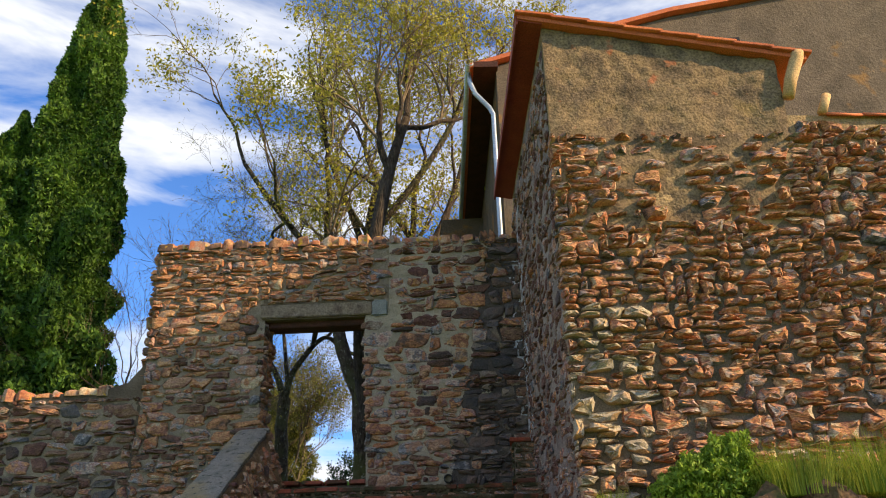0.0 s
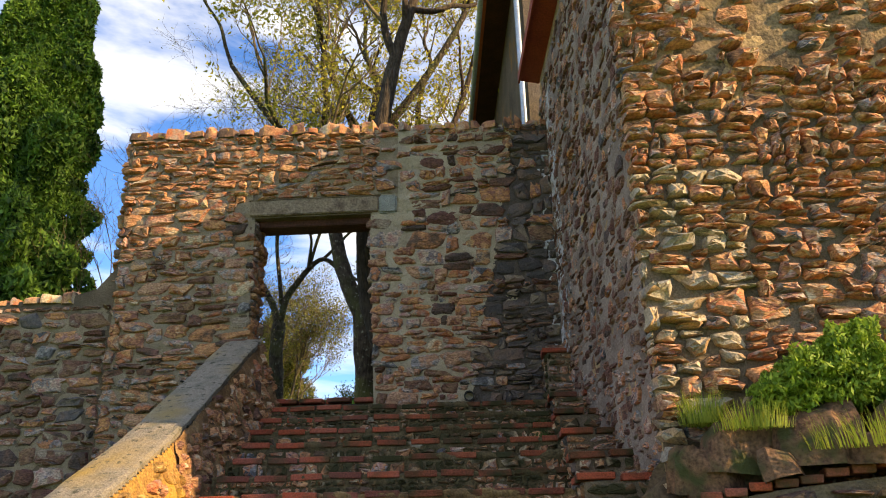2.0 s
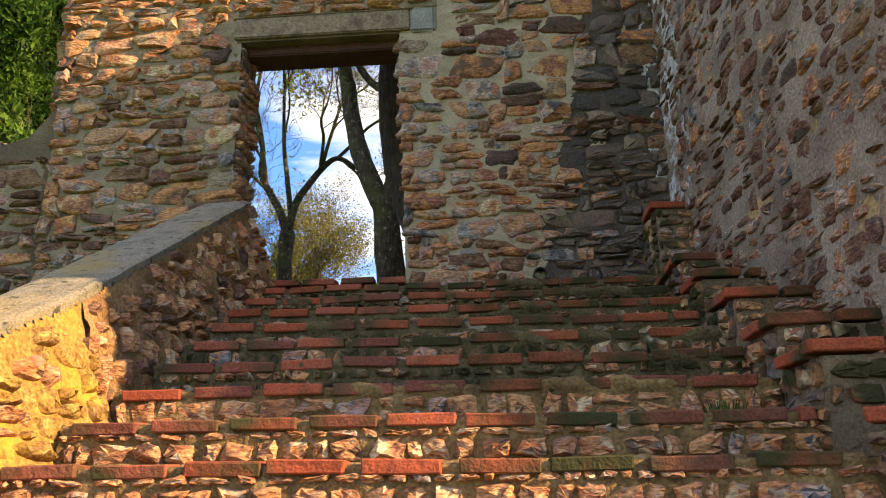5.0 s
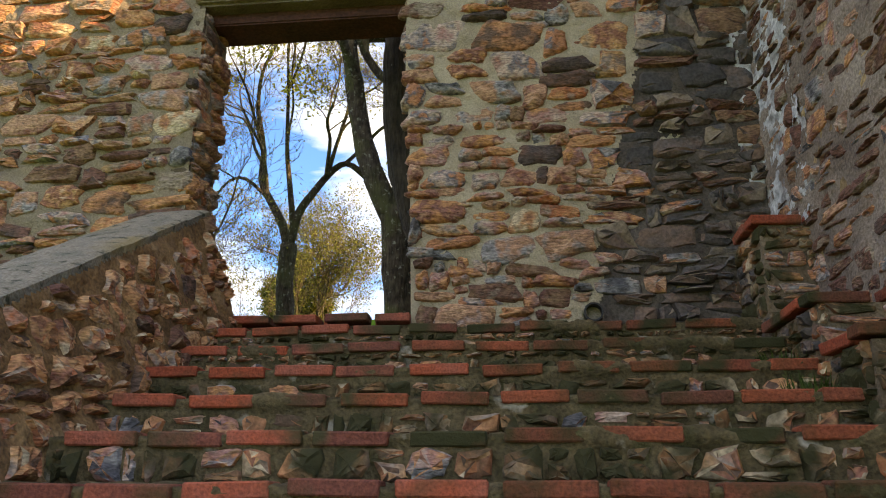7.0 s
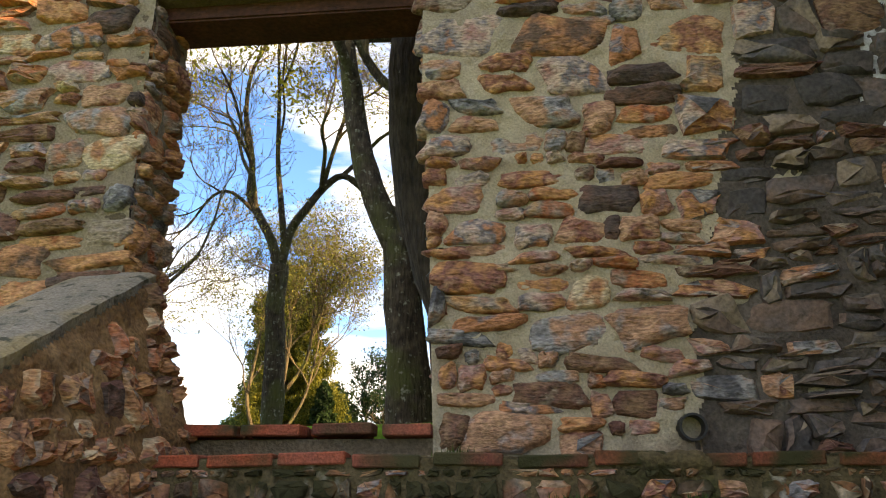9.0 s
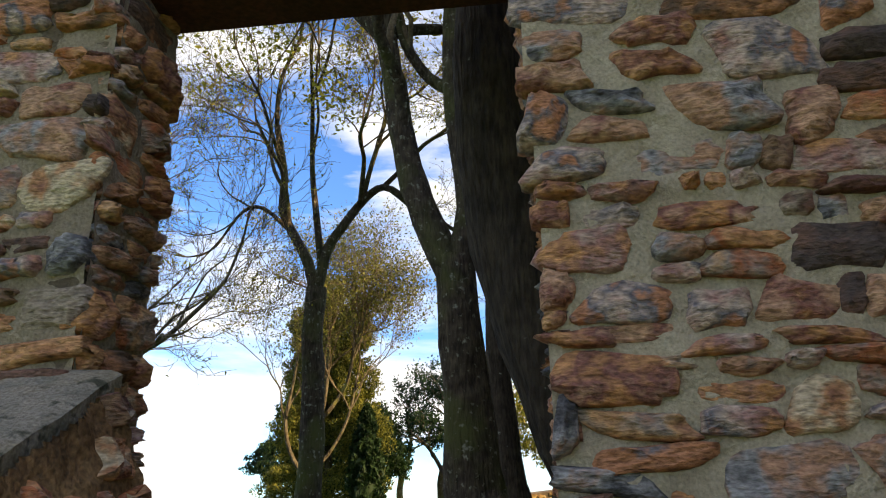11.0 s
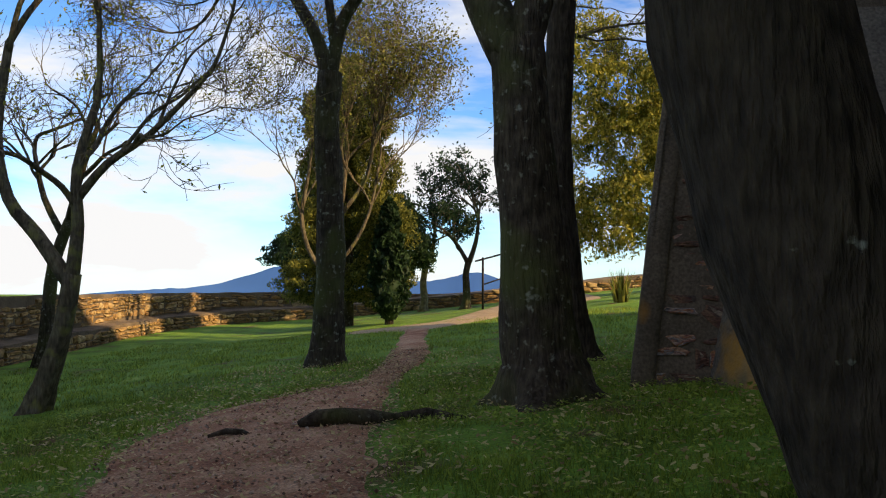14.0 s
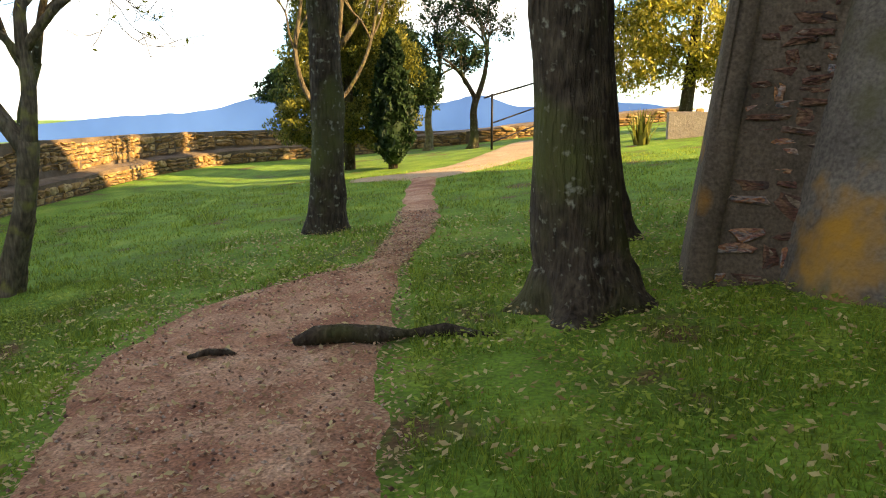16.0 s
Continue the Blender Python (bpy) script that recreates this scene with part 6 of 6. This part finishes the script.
while len(chips) < 9000:
    y = 1.0 + 9.5 * r_g.random() ** 1.3
    x0, x1 = path_x(y, PATH_L), path_x(y, PATH_R)
    x = r_g.uniform(x0, x1)
    if noise.noise((x * 1.7, y * 1.7, 21)) < r_g.uniform(-0.5, 0.35) - 0.3 * abs(2 * (x - x0) / (x1 - x0) - 1):
        continue
    a, s = r_g.uniform(0, 2 * math.pi), r_g.uniform(0.006, 0.022)
    d, w = np.array((math.cos(a), math.sin(a), r_g.uniform(-0.35, 0.35))) * s, np.array((-math.sin(a), math.cos(a), r_g.uniform(-0.4, 0.4))) * s * 0.45
    p = np.array((x, y, ground_z(x, y) + 0.042))
    chips.append((p - d, p + w, p + d, p - w))
m_chip = leafy("bark_chip", (0.20, 0.10, 0.055), (0.60, 0.42, 0.27), 7.0)
tagged(new("bark_litter", polys("bark_litter", np.array(chips).reshape(-1, 3), 4, m_chip)), "reddish brown bark and leaf litter on the path", "litter", kind="stuff")
r_p = np.random.default_rng(78)
pvs, pfs = [], []
while len(pvs) < 2600 * 6:
    y = 1.2 + 9 * r_p.random() ** 1.5
    x = r_p.uniform(path_x(y, PATH_L), path_x(y, PATH_R))
    s = r_p.uniform(0.004, 0.014)
    c = Vector((x, y, ground_z(x, y) + 0.033))
    b0 = len(pvs)
    for q in ((1, 0, 0), (0, 1, 0), (-1, 0, 0), (0, -1, 0), (0, 0, 0.8), (0, 0, -0.8)):
        pvs.append(c + Vector(q) * s * r_p.uniform(0.7, 1.3))
    for i in range(4):
        pfs += [(b0 + i, b0 + (i + 1) % 4, b0 + 4), (b0 + (i + 1) % 4, b0 + i, b0 + 5)]
tagged(new("gravel", mesh("gravel", pvs, pfs, material("pebble", [(0.0, (0.14, 0.08, 0.06)), (0.5, (0.28, 0.19, 0.14)), (1.0, (0.42, 0.34, 0.27))], 9, 0.9, 0.0, 60, pick=0.8))), "loose reddish gravel on the footpath", "gravel", kind="stuff")
# exposed root across the path
root = thing("exposed_root", "knotted brown tree root lying across the gravel path", "root", at(-0.52, 4.75, 0))
rv, rf = tube([Vector(p) for p in ((-0.60, -0.06, -0.03), (-0.48, -0.04, 0.025), (-0.30, 0.0, 0.05), (-0.12, -0.02, 0.055), (0.06, 0.05, 0.04), (0.28, 0.10, 0.06), (0.5, 0.08, 0.05), (0.78, 0.16, 0.03), (1.0, 0.35, -0.03))], [0.02, 0.05, 0.058, 0.05, 0.036, 0.045, 0.035, 0.03, 0.02], 11)
rv = [p + Vector((0.03 * noise.noise(p * 9), 0.04 * noise.noise(p * 7 + Vector((3, 0, 0))), 0.045 * noise.noise(p * 8 + Vector((0, 5, 0))))) for p in rv]
part("root_main", mesh("root_main", rv, rf, m_bark, True), root)
rv, rf = tube([Vector(p) for p in ((-1.20, -0.22, -0.08), (-1.08, -0.20, -0.045), (-0.98, -0.17, -0.05), (-0.88, -0.16, -0.09))], [0.012, 0.022, 0.022, 0.012], 7)
part("root_tip", mesh("root_tip", rv, rf, m_bark, True), root)

# ---- railing by the track ----
rail = thing("railing", "black iron railing beside the sloping track", "railing", at(-1.77, 20.6, 0))
rail.scale = (0.8, 0.8, 0.8)
for name, pts, rr in (("post", [(0, 0, -0.1), (0, 0, 1.75)], 0.04), ("top_rail", [(-0.25, 0, 1.62), (2.0, 3.0, 2.35)], 0.03), ("mid_rail", [(0.05, 0, 0.85), (2.0, 3.0, 1.55)], 0.025), ("low_rail", [(0.05, 0, 0.25), (2.0, 3.0, 0.95)], 0.025), ("post", [(2.0, 3.0, 0), (2.0, 3.0, 2.4)], 0.04)):
    rv, rf = tube([Vector(p) for p in pts], [rr] * 2, 8)
    part(name, mesh(name, rv, rf, m_black, True), rail)
blocks = thing("block_wall", "low grey wall with hollow concrete blocks on top", "wall", at(3.75, 18.4, 0))
blocks.scale = (0.8, 0.8, 0.8)
m_block = material("concrete_block", [(0.3, (0.24, 0.21, 0.18)), (0.7, (0.34, 0.30, 0.26))], 4, 0.95, 0.6, 50)
part("base_wall", boxes("base_wall", [(-1.8, 0, -0.4, 2.0, 0.4, 0.55)], m_block, 0.02), blocks)
for k in range(4):
    x = -0.6 + k * 0.52
    part("block", boxes("block", [(x, 0, 0.555, x + 0.5, 0.06, 0.62), (x, 0, 0.62, x + 0.06, 0.35, 0.98), (x + 0.44, 0, 0.62, x + 0.5, 0.35, 0.98), (x, 0, 0.98, x + 0.5, 0.35, 1.05), (x, 0.30, 0.62, x + 0.5, 0.36, 0.98)], m_block), blocks)


def tuft(name, label, base, n, h, rad, width, leaf, seed, category="plant", bend=0.5, seg=3):
    """A plant of bent blades from one base."""
    r = np.random.default_rng(seed)
    q = []
    for _ in range(n):
        a, rr = r.uniform(0, 2 * math.pi), rad * r.random() ** 0.6
        p = np.array((rr * math.cos(a), rr * math.sin(a), 0.0))
        L = h * r.uniform(0.5, 1.1)
        lean = np.array((math.cos(a), math.sin(a), 0)) * r.uniform(0.1, 1.0) * bend + r.normal(size=3) * 0.12
        w = np.array((-math.sin(a), math.cos(a), 0)) * width
        d = np.array((0, 0, 1.0))
        for s in range(seg):
            k0, k1 = 1 - s / seg, 1 - (s + 1) / seg
            d2 = d + lean * (s + 1) / seg
            p2 = p + d2 / np.linalg.norm(d2) * L / seg
            q.append((p - w * k0, p + w * k0, p2 + w * k1, p2 - w * k1))
            p = p2
    ob = thing(name, label, category, base, {"weed_tuft": "weeds in the stair joints", "wild_grass": "wild grass on the bank", "grass_tuft": "grass tufts by the wall"}.get(name, ""))
    part("foliage", polys("foliage", np.array(q).reshape(-1, 3), 4, leaf), ob)
    return ob


tuft("agave", "spiky green agave plant on the slope", at(1.7, 17.5, 0), 60, 0.8, 0.15, 0.05, m_leaf_o, 91, bend=0.8)
# plants on the bank
m_fennel = leafy("fennel_leaf", (0.09, 0.17, 0.018), (0.28, 0.40, 0.05), 2.5)
bush("fennel_bush", "feathery bright green bush on the grassy bank", (5.0, -4.1, -1.0), [(0, 0, 0.30, 0.42, 0.3, 0.30), (0.18, 0, 0.46, 0.26, 0.22, 0.26), (-0.30, 0, 0.18, 0.26, 0.22, 0.20), (0.42, 0.02, 0.22, 0.26, 0.22, 0.22)], 92, 26000, 0.022, m_fennel, "plant")
tuft("wild_grass", "tall yellow-green wild grass against the stone wall", (5.75, -4.05, -0.9), 1400, 0.50, 0.45, 0.004, m_grass_y, 94, bend=0.9)
tuft("wild_grass", "tall yellow-green wild grass against the stone wall", (6.5, -4.05, -0.9), 1800, 0.55, 0.6, 0.004, m_grass_y, 95, bend=0.9)
tuft("wild_grass", "short dry wild grass on the bank edge", (5.3, -4.3, -1.2), 900, 0.22, 0.6, 0.004, m_grass_y, 98, bend=1.1)
m_boulder = material("brown_boulder", [(0.3, (0.07, 0.04, 0.028)), (0.5, (0.15, 0.085, 0.05)), (0.7, (0.10, 0.065, 0.04))], 6.0, 0.95, 1.0, 40, mottle=0.5, stain=[((0.05, 0.055, 0.02), 5.0, 0.5, 0.62)])
r_bo = np.random.default_rng(55)
for x, y, z, a, b, h in ((4.22, -3.96, -1.46, 0.36, 0.26, 0.18), (4.35, -4.02, -1.30, 0.42, 0.30, 0.22), (4.80, -4.16, -1.34, 0.50, 0.30, 0.26), (5.35, -4.26, -1.36, 0.45, 0.32, 0.20), (4.05, -3.92, -1.38, 0.26, 0.22, 0.16), (5.9, -4.3, -1.35, 0.5, 0.3, 0.22), (4.55, -4.22, -1.46, 0.24, 0.18, 0.10), (5.1, -4.36, -1.46, 0.28, 0.2, 0.12)):
    ob = thing("boulder", "dark brown field boulder on the bank", "rock", (x, y, z), "boulders on the bank")
    ob.location.z += 0.06 + row_z(x) + 1.475
    part("rock", stone_mesh(int(r_bo.integers(40)), m_boulder), ob, m=pose(0, 0, -0.02, r_bo.uniform(-12, 12), r_bo.uniform(-12, 12), r_bo.uniform(-30, 30)) @ Matrix.Diagonal((a * 1.05, b * 1.0, h * 1.1, 1)))
tuft("grass_tuft", "small dry grass tuft at the foot of the wall", (4.18, -3.98, -0.98), 300, 0.24, 0.16, 0.004, m_grass_y, 96, bend=0.7)
tuft("grass_tuft", "small dry grass tuft at the foot of the wall", (4.45, -4.15, -1.05), 400, 0.2, 0.25, 0.004, m_grass_y, 97, bend=0.9)
m_weed = leafy("stair_weed", (0.02, 0.045, 0.008), (0.07, 0.11, 0.02), 3.0)
for k, (x, i, n, h) in enumerate(((3.28, 2, 60, 0.10), (3.25, 3, 90, 0.12), (1.95, 1, 70, 0.05), (2.4, 1, 60, 0.05), (3.1, 7, 90, 0.07), (1.48, 0, 40, 0.06))):
    tuft("weed_tuft", "small dark green weeds in a stair joint", (x, Y0 - i * TREAD + 0.18, Z0 - i * STEP_H - 0.01), n, h, 0.12, 0.004, m_weed, 120 + k, bend=0.9)
